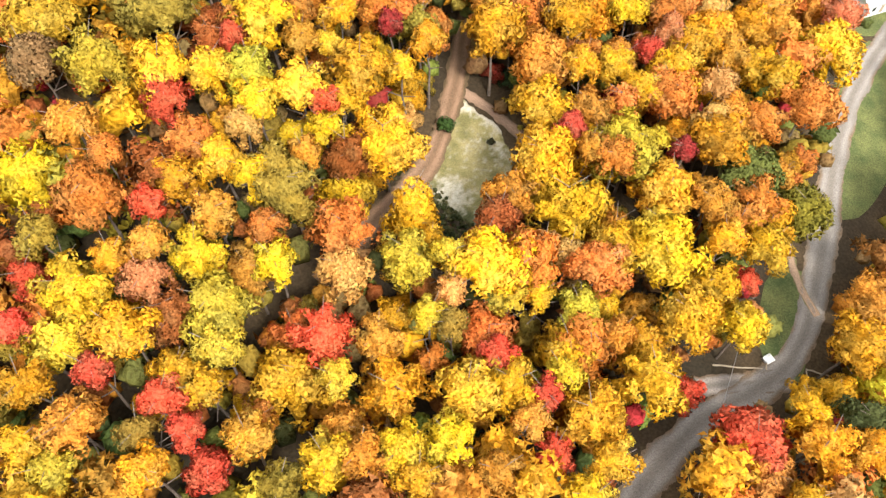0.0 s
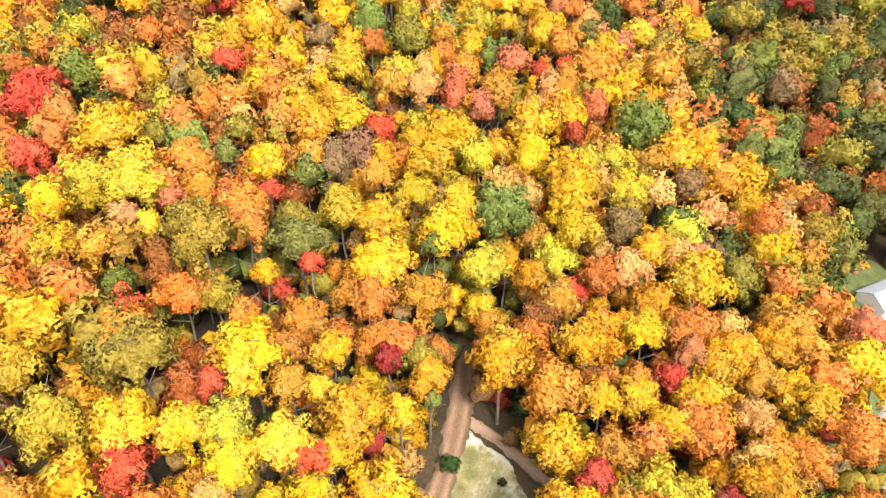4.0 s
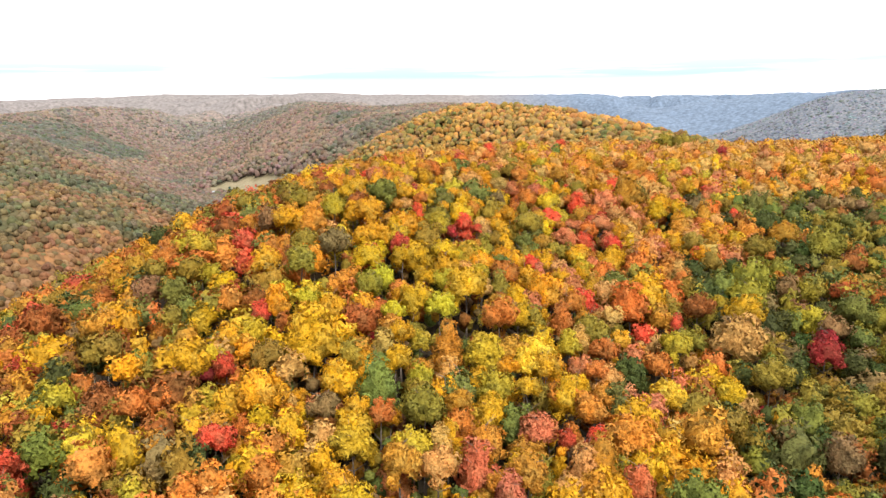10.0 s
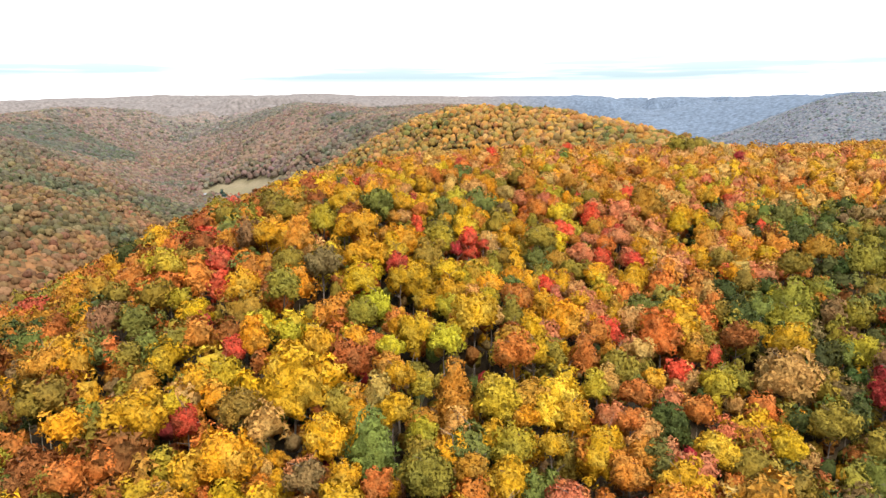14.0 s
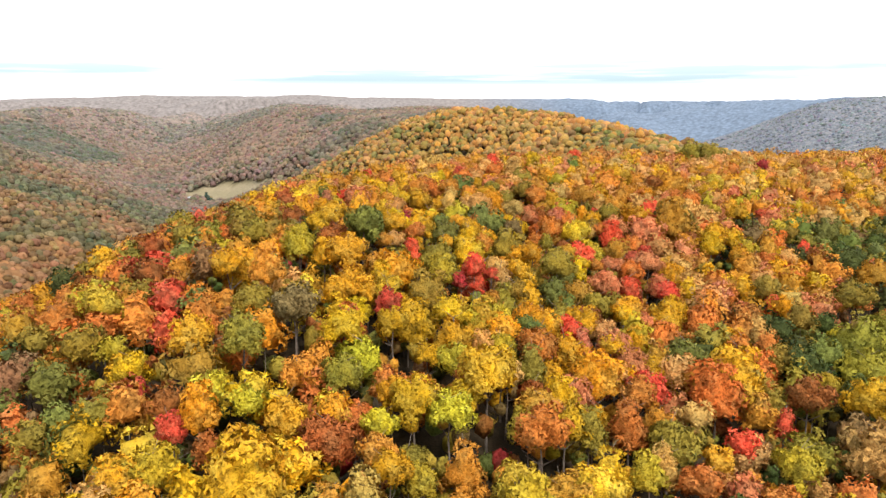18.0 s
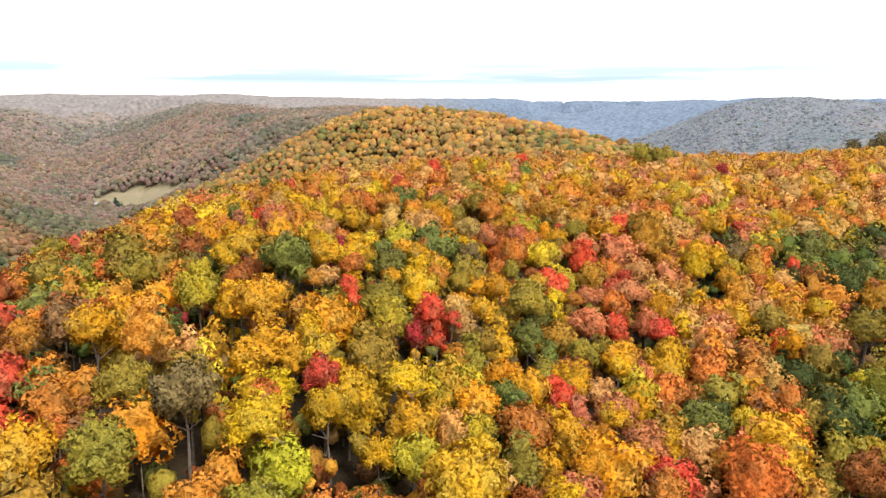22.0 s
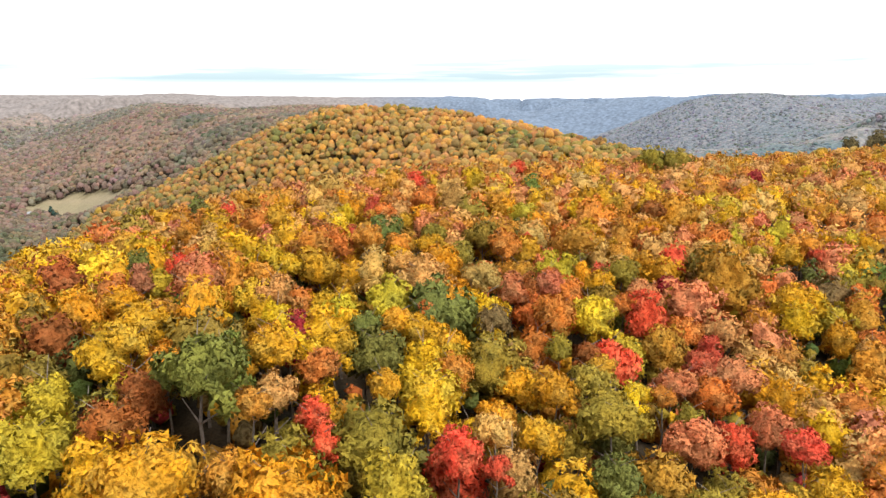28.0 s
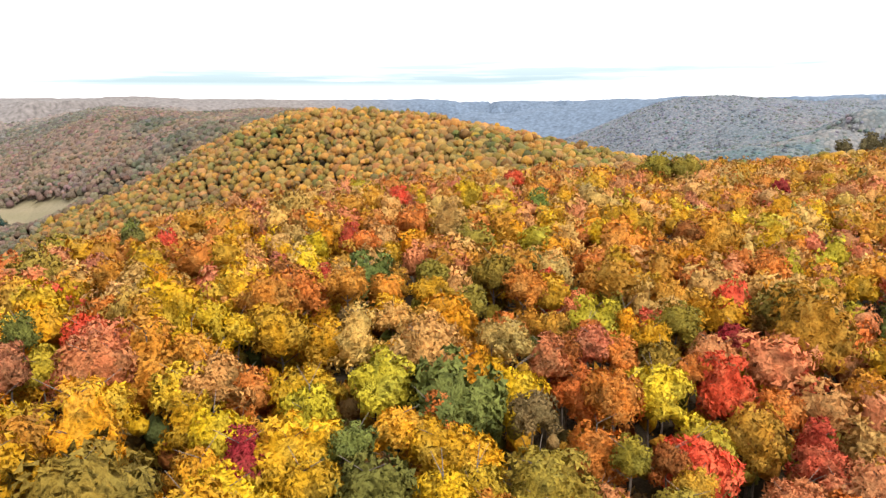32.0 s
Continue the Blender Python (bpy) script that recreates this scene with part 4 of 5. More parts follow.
grove("lime", (18.0, 42.1, 3.0, 19.1), (-4.5, 46.9, 3.5, 24.3), (28.3, 69.7, 5.2, 19.7), (-18.1, 121.0, 3.7, 31.8), (8.3, 209.4, 5.4, 37.8), (-50.4, 211.9, 4.5, 43.9), (8.7, 215.5, 4.3, 38.2), (118.8, 256.0, 6.3, 30.8), (91.5, 266.2, 4.2, 34.2), (7.2, 270.5, 6.0, 48.6), (-39.8, 296.5, 4.9, 63.7), (5.5, 344.6, 4.9, 64.8), (47.8, 370.3, 4.9, 61.1))
grove("lime", (-41.0, 19.7, 2.6), (-25.9, 33.3, 2.8), (-26.6, 38.4, 4.4), (8.6, 42.9, 2.5), (-46.6, 71.0, 4.5), (-26.8, 72.4, 3.4), (-54.9, 77.6, 4.7), (6.4, 106.3, 3.7), (-16.7, 112.4, 3.3), (-57.4, 115.9, 4.2), (7.1, 137.5, 4.0), (-20.3, 163.5, 4.0), (32.3, 219.8, 3.5), (-2.6, 228.9, 4.4), (-79.1, 265.0, 5.0), (-15.1, 273.7, 3.9), (-41.3, 307.2, 3.1), (113.4, 385.6, 2.8))
grove("olive", (55.4, 62.6, 5.0, 12.3), (-33.8, 97.4, 4.4, 42.2), (94.5, 203.4, 7.5, 18.6), (40.1, 231.3, 6.0, 38.0), (102.3, 267.9, 7.0, 36.6), (-6.1, 276.8, 5.3, 55.1), (26.0, 290.7, 3.7, 41.4), (-2.6, 298.8, 5.8, 59.1), (37.0, 322.4, 4.3, 54.3), (-24.9, 323.0, 6.4, 65.8), (19.5, 324.8, 4.2, 57.8), (-62.3, 462.1, 7.5, 61.0))
grove("olive", (-17.6, 18.8, 2.4), (-33.2, 23.6, 2.2), (1.1, 38.7, 2.2), (-48.5, 45.9, 2.6), (-20.1, 54.8, 4.1), (-39.6, 80.9, 4.8), (-3.8, 87.7, 2.8), (-39.4, 106.8, 4.0), (-23.7, 109.3, 4.1), (75.5, 130.7, 4.6), (15.9, 163.2, 3.4), (-6.7, 180.7, 5.0), (105.2, 182.2, 3.9), (-43.3, 196.7, 4.0), (85.8, 215.1, 5.4), (24.6, 232.3, 3.6), (-22.6, 235.3, 4.0), (16.7, 252.1, 3.5), (-35.7, 262.0, 4.1), (108.7, 280.2, 7.3), (17.9, 287.5, 3.6), (124.2, 308.6, 6.1), (154.7, 314.6, 7.3), (51.2, 315.0, 2.6), (101.9, 316.9, 4.9), (34.1, 330.5, 2.4), (90.5, 368.0, 7.1), (21.7, 383.7, 4.0), (35.1, 386.1, 4.9), (-52.8, 417.8, 6.3))
grove("olive", (173.6, 532.8, 7.3), (162.2, 538.7, 7.2))
grove("orange", (42.2, 23.4, 4.0, 8.0), (-33.8, 62.1, 3.7, 29.2), (-29.7, 104.1, 3.5, 37.6), (27.4, 111.3, 4.0, 21.9), (64.0, 130.1, 3.7, 18.3), (74.9, 166.2, 5.0, 18.4), (-52.7, 198.0, 3.7, 37.8), (13.5, 222.5, 5.0, 44.9), (1.5, 244.7, 2.6, 45.0), (57.4, 250.1, 6.2, 38.7), (-91.9, 268.3, 5.0, 51.5), (55.8, 284.1, 6.4, 41.1), (34.7, 285.7, 3.3, 38.7), (-12.0, 349.4, 4.5, 63.1), (105.8, 394.7, 4.9, 61.9))
grove("orange", (-22.5, 49.3, 2.7), (-43.4, 51.5, 4.6), (-42.7, 57.1, 2.4), (69.9, 71.1, 3.5), (50.8, 77.3, 3.6), (60.9, 82.0, 4.7), (77.4, 101.9, 2.8), (-31.7, 110.7, 4.6), (-15.7, 176.7, 2.9), (146.1, 249.3, 5.2), (-50.8, 250.0, 2.0), (76.2, 279.2, 3.7), (108.6, 399.7, 4.2), (12.6, 404.5, 3.0))
grove("gold", (-8.4, 66.6, 5.2, 24.1))
grove("peach", (-12.4, 45.1, 3.9, 24.2), (29.3, 329.4, 4.0, 52.6), (13.4, 351.5, 5.2, 66.3), (3.4, 353.6, 3.5, 68.4))
grove("peach", (1.1, 42.8, 2.2), (16.8, 49.9, 2.6), (13.7, 50.8, 2.6), (-26.7, 64.1, 2.8), (43.0, 76.4, 3.0), (44.7, 83.3, 3.1), (-49.0, 106.4, 2.6), (-3.9, 160.9, 3.9), (25.7, 168.7, 4.2), (83.1, 231.6, 7.6), (107.8, 338.3, 3.1), (36.3, 421.7, 5.1), (0.9, 453.6, 6.0))
grove("red", (34.0, 89.2, 2.8, 20.1), (-81.5, 152.0, 6.1, 37.7), (28.8, 154.3, 2.9, 25.8), (24.7, 182.0, 2.5, 28.1), (31.7, 184.2, 2.6, 27.4), (-123.5, 246.3, 6.8, 34.3), (42.0, 250.9, 4.3, 40.0), (-14.5, 265.8, 3.5, 56.4), (58.0, 316.8, 3.9, 43.7), (64.5, 332.4, 3.8, 51.4), (69.1, 337.9, 3.7, 50.2), (38.4, 360.0, 4.5, 57.4))
grove("red", (-28.4, 24.1, 2.2), (-39.1, 30.0, 2.4), (12.7, 30.7, 2.3), (6.8, 35.3, 2.3), (-48.9, 41.1, 2.1), (67.5, 63.4, 3.4), (19.4, 72.0, 2.6), (-30.0, 78.6, 2.2), (-28.8, 116.3, 2.1), (-71.4, 124.9, 3.6), (-79.8, 144.4, 5.2), (70.0, 244.9, 2.3), (12.4, 295.6, 2.1), (2.8, 385.9, 2.0), (10.6, 410.0, 3.1))
grove("rust", (-75.2, 182.1, 5.6, 36.9), (-17.9, 187.8, 3.5, 30.4), (15.6, 243.1, 4.7, 42.2), (73.2, 274.6, 4.6, 37.6))
grove("rust", (7.4, 54.5, 3.0), (-0.4, 85.2, 3.8), (-113.9, 231.6, 5.8), (79.7, 252.7, 5.0), (-30.9, 307.9, 3.7), (36.0, 354.1, 3.4), (-5.4, 380.2, 3.7), (97.7, 415.8, 3.6))
grove("salmon", (-11.4, 174.1, 3.4, 27.4), (17.5, 177.5, 4.8, 32.7), (-29.2, 185.7, 4.2, 34.3), (17.6, 187.8, 5.4, 28.3), (57.7, 327.9, 4.8, 49.5), (-27.8, 344.3, 4.4, 70.4), (-16.4, 386.5, 6.5, 67.3))
grove("salmon", (42.7, 32.6, 2.8), (-35.2, 40.9, 3.0), (5.0, 50.5, 2.5), (38.4, 94.1, 2.9), (72.3, 103.8, 3.5), (-43.5, 111.9, 2.3), (46.0, 116.7, 2.6), (9.0, 155.2, 3.3), (31.7, 267.5, 2.6), (61.9, 326.2, 2.4), (-38.6, 349.8, 2.7), (-28.6, 353.4, 3.9), (64.1, 356.6, 4.1))
grove("scarlet", (-26.3, 21.1, 3.1, 20.9), (39.6, 27.2, 5.1, 11.4), (-14.6, 36.7, 3.4, 23.6), (-19.6, 98.1, 1.9, 35.9), (-12.7, 149.8, 3.4, 27.7), (-45.2, 161.5, 3.6, 40.0), (-49.4, 218.8, 2.6, 46.9), (-8.7, 297.8, 2.1, 59.9), (8.7, 302.8, 5.5, 50.3), (45.4, 334.2, 5.8, 53.8), (60.9, 348.5, 4.8, 56.2), (-34.5, 369.0, 3.2, 67.4))
grove("scarlet", (13.2, 24.0, 2.3), (-31.4, 27.4, 2.6), (-48.6, 34.5, 2.1), (-17.4, 51.0, 2.4), (-36.7, 51.5, 2.1), (-16.7, 70.3, 2.1), (-12.4, 142.4, 3.5), (30.3, 177.1, 2.5), (-52.3, 193.8, 2.9), (29.3, 270.6, 2.7), (28.7, 273.6, 2.3), (7.2, 282.8, 2.0), (7.7, 296.3, 3.1), (-9.6, 301.9, 2.1), (65.8, 305.9, 3.4), (55.0, 308.6, 3.7), (134.4, 355.0, 2.4), (-32.8, 362.2, 2.1), (132.1, 385.4, 2.1), (-29.7, 430.0, 3.4), (30.7, 457.3, 3.1), (80.8, 498.7, 3.5))
grove("yellow", (42.8, 43.8, 3.9, 10.6), (-53.0, 56.0, 4.3, 29.9), (-14.0, 59.6, 4.1, 19.9), (-26.3, 97.4, 2.3, 34.8), (-27.7, 192.7, 3.6, 38.5), (-26.0, 193.1, 4.6, 38.7), (74.1, 212.7, 4.5, 23.4), (25.3, 221.3, 4.2, 35.8), (-65.0, 241.8, 3.9, 50.0), (-67.5, 246.8, 4.8, 46.0), (-21.7, 266.5, 3.1, 52.9), (7.9, 316.6, 5.4, 57.8), (8.0, 321.3, 3.8, 61.1), (-1.0, 392.9, 3.5, 69.6))
grove("yellow", (16.9, 18.7, 2.8), (-44.6, 21.7, 2.6), (-4.8, 23.1, 2.9), (1.0, 24.3, 2.9), (48.7, 31.5, 2.4), (-20.7, 44.4, 3.0), (-29.9, 44.9, 3.4), (6.0, 46.4, 4.9), (30.4, 51.2, 5.3), (40.8, 55.0, 3.2), (-25.2, 57.0, 2.8), (-28.9, 58.2, 3.2), (-25.4, 67.6, 3.4), (-37.9, 71.0, 4.2), (-31.8, 71.8, 3.9), (-6.2, 78.2, 2.7), (31.2, 80.5, 2.9), (-25.8, 82.7, 4.9), (68.0, 95.3, 6.1), (31.0, 96.3, 3.1), (-9.8, 102.7, 4.7), (-61.7, 110.4, 3.6), (-31.0, 124.9, 4.1), (70.6, 205.2, 4.4), (20.7, 240.0, 3.7), (9.9, 250.9, 2.9), (47.6, 286.9, 2.6), (6.3, 309.3, 3.4), (-9.6, 316.6, 2.8), (41.2, 316.9, 2.9))
grove("yellow", (44.1, 319.0, 2.2), (-26.2, 337.4, 3.8), (2.3, 407.7, 3.1))
grove("brown", (-34.8, 255.1, 5.0, 59.1))
grove("olive", (-44.9, 260.9, 4.2, 58.5), (17.0, 293.2, 3.8, 47.7), (89.8, 335.1, 5.3, 46.1), (23.6, 328.6, 6.0, 53.6), (-42.8, 242.7, 5.0, 56.4))
grove("gold", (-53.9, 275.8, 4.4, 63.1), (-11.4, 268.7, 4.9, 51.9), (-10.4, 265.3, 5.9, 51.6), (-69.6, 231.2, 4.7, 44.1))
grove("amber", (56.2, 301.5, 5.9, 40.5), (113.4, 326.6, 7.5, 41.3), (-8.3, 242.8, 5.2, 42.7))
grove("orange", (72.3, 295.0, 6.3, 42.1), (125.9, 362.0, 4.8, 50.4), (33.4, 235.0, 3.9, 38.9), (-76.8, 226.8, 5.0, 39.8), (77.2, 271.3, 5.7, 34.2))
grove("rust", (-31.6, 295.7, 3.5, 65.6), (-23.9, 220.3, 5.3, 45.3))
grove("lime", (-19.9, 247.5, 5.6, 49.8), (63.8, 228.3, 4.8, 34.0), (7.5, 274.4, 7.5, 48.8))
grove("salmon", (24.3, 247.1, 4.8, 40.5))
lx, ly, lr = np.array(lx), np.array(ly), np.array(lr)


def clear_of_landmarks(x, y, r):
    keep = np.ones(len(x), bool)
    for a, b, c in zip(lx, ly, lr):
        keep &= np.hypot(x - a, y - b) > (c + r) * np.where(y < 125, 0.47, 0.56)
    return keep


# the near woods
x, y = jittered(-190, 250, 8, 470, 6.7, rg)
r = rg.uniform(3.1, 5.2, len(x)) * np.where(rg.random(len(x)) < 0.12, 1.25, 1)
keep = ~open_ground(x, y) & ~overhangs(x, y, r) & clear_of_landmarks(x, y, r)
keep &= (x > -70 - 0.62 * y) & (x < 75 + 0.72 * y)
x, y, r = x[keep], y[keep], r[keep]
h = np.clip(CROWN_TOP - 3.2 + 0.95 * r + rg.normal(0, 1.7, len(x)), 8, 22)
ci = pick_colours(x, y, rg)
tint = shade_of(ci, rg)
single = ((np.abs(x - 8) < 52) & (y > 30) & (y < 122)) | ((x > -40) & (x < 70) & (y > 290) & (y < 380)) | ((np.abs(x - 10) < 34) & (y >= 122) & (y <= 290))
for k in np.nonzero(single)[0]:
    tree(x[k], y[k], r[k], h[k], NAMES[ci[k]], tint[k], rg, 6 + int(rg.integers(0, 2)) if rg.random() < 0.25 else None)
# younger trees that close the gaps between the crowns
fx, fy = jittered(-70, 80, 10, 200, 3.9, rg)
fr = rg.uniform(2.2, 3.3, len(fx))
keep = ~open_ground(fx, fy) & ~overhangs(fx, fy, fr) & (np.abs(fx - 4) < 56 + 0.1 * fy)
for a, b, c in zip(np.concatenate([lx, x]), np.concatenate([ly, y]), np.concatenate([lr, r])):
    keep &= np.hypot(fx - a, fy - b) > (c + fr) * 0.6
fx, fy, fr = fx[keep], fy[keep], fr[keep]
fc = pick_colours(fx, fy, rg)
ft = shade_of(fc, rg)
for k in range(len(fx)):
    tree(fx[k], fy[k], fr[k], rg.uniform(9, 13.5), NAMES[fc[k]], ft[k], rg)
near = ~single & (np.abs(x + 0) < 130) & (y < 430)
mid = ~single & ~near
stand("near_forest", x[near], y[near], r[near], h[near], tint[near], STAND, rg, "dense mixed autumn forest in yellow, orange and green", LEAF_STAND, True)
stand("side_forest", x[mid], y[mid], r[mid], h[mid], tint[mid], MID, rg, "mixed autumn forest on the flanks of the ridge", LEAF_STAND, True)

# saplings and bushes under the trees
ux, uy = jittered(-95, 130, 10, 400, 3.7, rg)
keep = (way_off(ux, uy, ROAD) > 3.6) & ((way_off(ux, uy, TRACK) > 3.1) | (uy > 100)) & ((((ux - 5) / 9.5) ** 2 + ((uy - 74) / 14.5) ** 2 > 1) | (ux < np.interp(uy, [p[1] for p in TRACK], [p[0] for p in TRACK])))
keep &= (way_off(ux, uy, ((72.6, 69.3), (79.3, 82.5), (89.6, 105.8), (99.2, 118.6))) > 6) & (way_off(ux, uy, ((55.2, 43.3), (56.3, 56.3))) > 4.5) & (way_off(ux, uy, ((38.6, 40.7), (54.2, 41.2))) > 3.4)
keep &= (way_off(ux, uy, ((59.5, 70.0), (59.7, 60.4), (62.1, 52.3))) > 1.8) & (np.hypot(ux - 96.6, uy - 127.8) > 9)
keep &= (ux > -75 - 0.3 * uy) & (ux < 80 + 0.4 * uy) & ((uy < 130) | (rg.random(len(ux)) < 0.62))
ux, uy = ux[keep], uy[keep]
uc = shade_of(rg.choice(len(NAMES), len(ux), p=WOODS["under"]), rg)
tall = np.where(open_ground(ux, uy), rg.uniform(1.0, 2.6, len(ux)), rg.uniform(3.5, 11.5, len(ux)))
wide = np.minimum(rg.uniform(1.4, 3.0, len(ux)), 0.7 * tall)
low = uy > 125
stand("understory", ux[low], uy[low], wide[low], tall[low], uc[low], LOW, rg, "dark green and brown bushes and saplings under the forest", LEAF_STAND)
low = ~low
stand("undergrowth", ux[low], uy[low], wide[low], tall[low], uc[low], LOW, rg, "olive and brown saplings and bushes between the tall trees", LEAF_STAND)

# the ridge beyond and the hill behind it
x, y = jittered(-330, 540, 200, 1420, 7.6, rg, 0.62)
keep = ~((x > -190) & (x < 250) & (y < 470) & (x > -70 - 0.62 * y) & (x < 75 + 0.72 * y))
keep &= (x > -60 - 0.70 * y) & (x < 90 + 1.05 * np.maximum(y - 170, 0)) & (tops(x, y) > -88)
keep &= (y < 640) | (tops(x, y + 30) - tops(x, y - 30) > -60 * (0.3 + np.maximum(tops(x, y) - 98, 0) / np.maximum(y, 1)))
x, y = x[keep], y[keep]
r = np.where(y < 640, rg.uniform(4.2, 6.6, len(x)), 4.1 + 4.2 * rg.random(len(x)) ** 1.5)
h = np.clip(CROWN_TOP + rg.normal(-0.4, 1, len(x)) * np.where(y < 640, 1.8, 2.6), 10, 23)
tint = shade_of(pick_colours(x, y, rg), rg)
mean = blend((0.43, 0.215, 0.08), (0.16, 0.135, 0.055), smooth(0.44, 0.6, fbm(x / 55, y / 55, 77)))
mean = blend(mean, np.broadcast_to((0.24, 0.15, 0.075), mean.shape), smooth(20, -60, x) * smooth(640, 760, y))
# tints drawn to the mean with distance: less contrast, and haze put into colour
haze_calm = (0.18 * smooth(380, 480, y) + 0.32 * smooth(560, 760, y))[:, None]
tint = tint * (1 - haze_calm) + mean * haze_calm * rg.uniform(0.72, 1.05, (len(x), 1))
close = y < 640
stand("ridge_forest", x[close], y[close], r[close], h[close], tint[close], MID, rg, "autumn forest along the crest of the ridge", LEAF_STAND)
stand("hill_forest", x[~close], y[~close], r[~close], h[~close], tint[~close], TUFT + LOW[:3], rg, "orange and brown forest covering the next hill", LEAF_STAND)


def is_near_hill(x, y, m=0.0):
    return (x > -330 - m) & (x < 540 + m) & (y > 200 - m) & (y < 1420 + m) & (tops(x, y) > -88 - m)


def farm_land(x, y):
    return (way_off(x, y, MEADOW) < 30 + 26 * fbm(x / 45, y / 45, 71)) | (np.hypot(x + 493, y - 1612) < 19) | (np.hypot(x + 425, y - 1568) < 15)


def zone_haze_tint(x, y):
    """The mean tint of the far woods: brown and olive to the west, half-bare farther off and greyed by haze put into
    the colour.
    """
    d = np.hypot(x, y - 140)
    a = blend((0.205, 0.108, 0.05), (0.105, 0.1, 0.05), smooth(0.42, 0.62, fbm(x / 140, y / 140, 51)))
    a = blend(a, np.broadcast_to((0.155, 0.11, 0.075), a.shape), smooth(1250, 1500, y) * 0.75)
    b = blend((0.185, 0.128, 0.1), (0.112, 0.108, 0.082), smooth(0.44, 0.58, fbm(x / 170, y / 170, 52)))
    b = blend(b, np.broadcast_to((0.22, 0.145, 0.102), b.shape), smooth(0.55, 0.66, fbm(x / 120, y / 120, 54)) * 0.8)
    # eastern and farthest woods: blue-grey of haze mixed into the leaf colour
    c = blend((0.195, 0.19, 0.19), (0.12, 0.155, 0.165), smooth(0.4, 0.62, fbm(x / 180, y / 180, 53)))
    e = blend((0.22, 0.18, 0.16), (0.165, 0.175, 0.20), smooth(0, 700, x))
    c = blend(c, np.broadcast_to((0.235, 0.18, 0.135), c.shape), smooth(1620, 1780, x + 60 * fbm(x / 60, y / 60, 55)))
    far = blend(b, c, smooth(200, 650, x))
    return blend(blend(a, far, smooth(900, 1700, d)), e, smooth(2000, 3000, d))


def woods_material(name):
    """Far tree tops seen as one rough surface: crowns of about 8 m, each with its own shade."""
    m, n, l, b = material(name)
    a = n.new("ShaderNodeAttribute")
    a.attribute_name = "tint"
    g = n.new("ShaderNodeNewGeometry")
    v = n.new("ShaderNodeTexVoronoi")
    v.inputs["Scale"].default_value = 0.115
    l.new(g.outputs["Position"], v.inputs["Vector"])
    sep = n.new("ShaderNodeSeparateColor")
    l.new(v.outputs["Color"], sep.inputs[0])
    shade = ramp_node(n, l, sep.outputs[0], ((0.0, (0.72, 0.76, 0.78)), (0.55, (1.0, 1.0, 1.0)), (1.0, (1.3, 1.2, 1.1))))
    c = mix_node(n, l, 1.0, a.outputs["Color"], shade.outputs["Color"], "MULTIPLY")
    # shade of the gaps between crowns, painted as darker base colour
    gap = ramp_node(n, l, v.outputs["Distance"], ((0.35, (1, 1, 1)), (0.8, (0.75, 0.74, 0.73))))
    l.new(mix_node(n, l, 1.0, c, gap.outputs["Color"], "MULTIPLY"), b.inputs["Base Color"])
    inv = n.new("ShaderNodeMath")
    inv.operation = "SUBTRACT"
    inv.inputs[0].default_value = 1.0
    l.new(v.outputs["Distance"], inv.inputs[1])
    bump_node(n, l, inv.outputs[0], 0.5, 4.0, b)
    b.inputs["Roughness"].default_value = 0.95
    b.inputs["Specular IOR Level"].default_value = 0.05
    return m


def far_canopy():
    px, py = np.meshgrid(np.arange(-2500, 2701, 17.0), np.arange(150, 3051, 17.0))
    pz = tops(px, py) - 4.5 - 2.5 * smooth(1700, 1400, py) + 1.8 * smooth(500, 900, px) + 5.0 * (vnoise(px / 21, py / 21, 61) - 0.5)
    pz -= 10.0 * is_near_hill(px, py)
    i = np.arange(px.size).reshape(px.shape)
    q = np.stack([i[:-1, :-1], i[:-1, 1:], i[1:, 1:], i[1:, :-1]], -1).reshape(-1, 4)
    cx, cy = px.ravel()[q].mean(1), py.ravel()[q].mean(1)
    keep = ~is_near_hill(cx, cy, -22) & ~farm_land(cx, cy) & (cx > -80 - 0.78 * cy) & (cx < 90 + 1.15 * np.maximum(cy - 200, 0))
    keep &= ~((cx > -190) & (cx < 250) & (cy < 470))
    q = q[keep]
    used = np.unique(q)
    back = np.zeros(px.size, int)
    back[used] = np.arange(len(used))
    q = back[q]
    t = np.concatenate([q[:, [0, 1, 2]], q[:, [0, 2, 3]]])
    ux, uy, uz = px.ravel()[used], py.ravel()[used], pz.ravel()[used]
    ob = big_mesh("far_canopy", np.column_stack([ux, uy, uz]), t, woods_material("far_tree_tops"), zone_haze_tint(ux, uy))
    ob.data.polygons.foreach_set("use_smooth", [True] * len(t))
    return tagged(ob, "closed canopy of haze-tinted half-bare autumn woods on far hills", "forest", kind="stuff")


far_canopy()


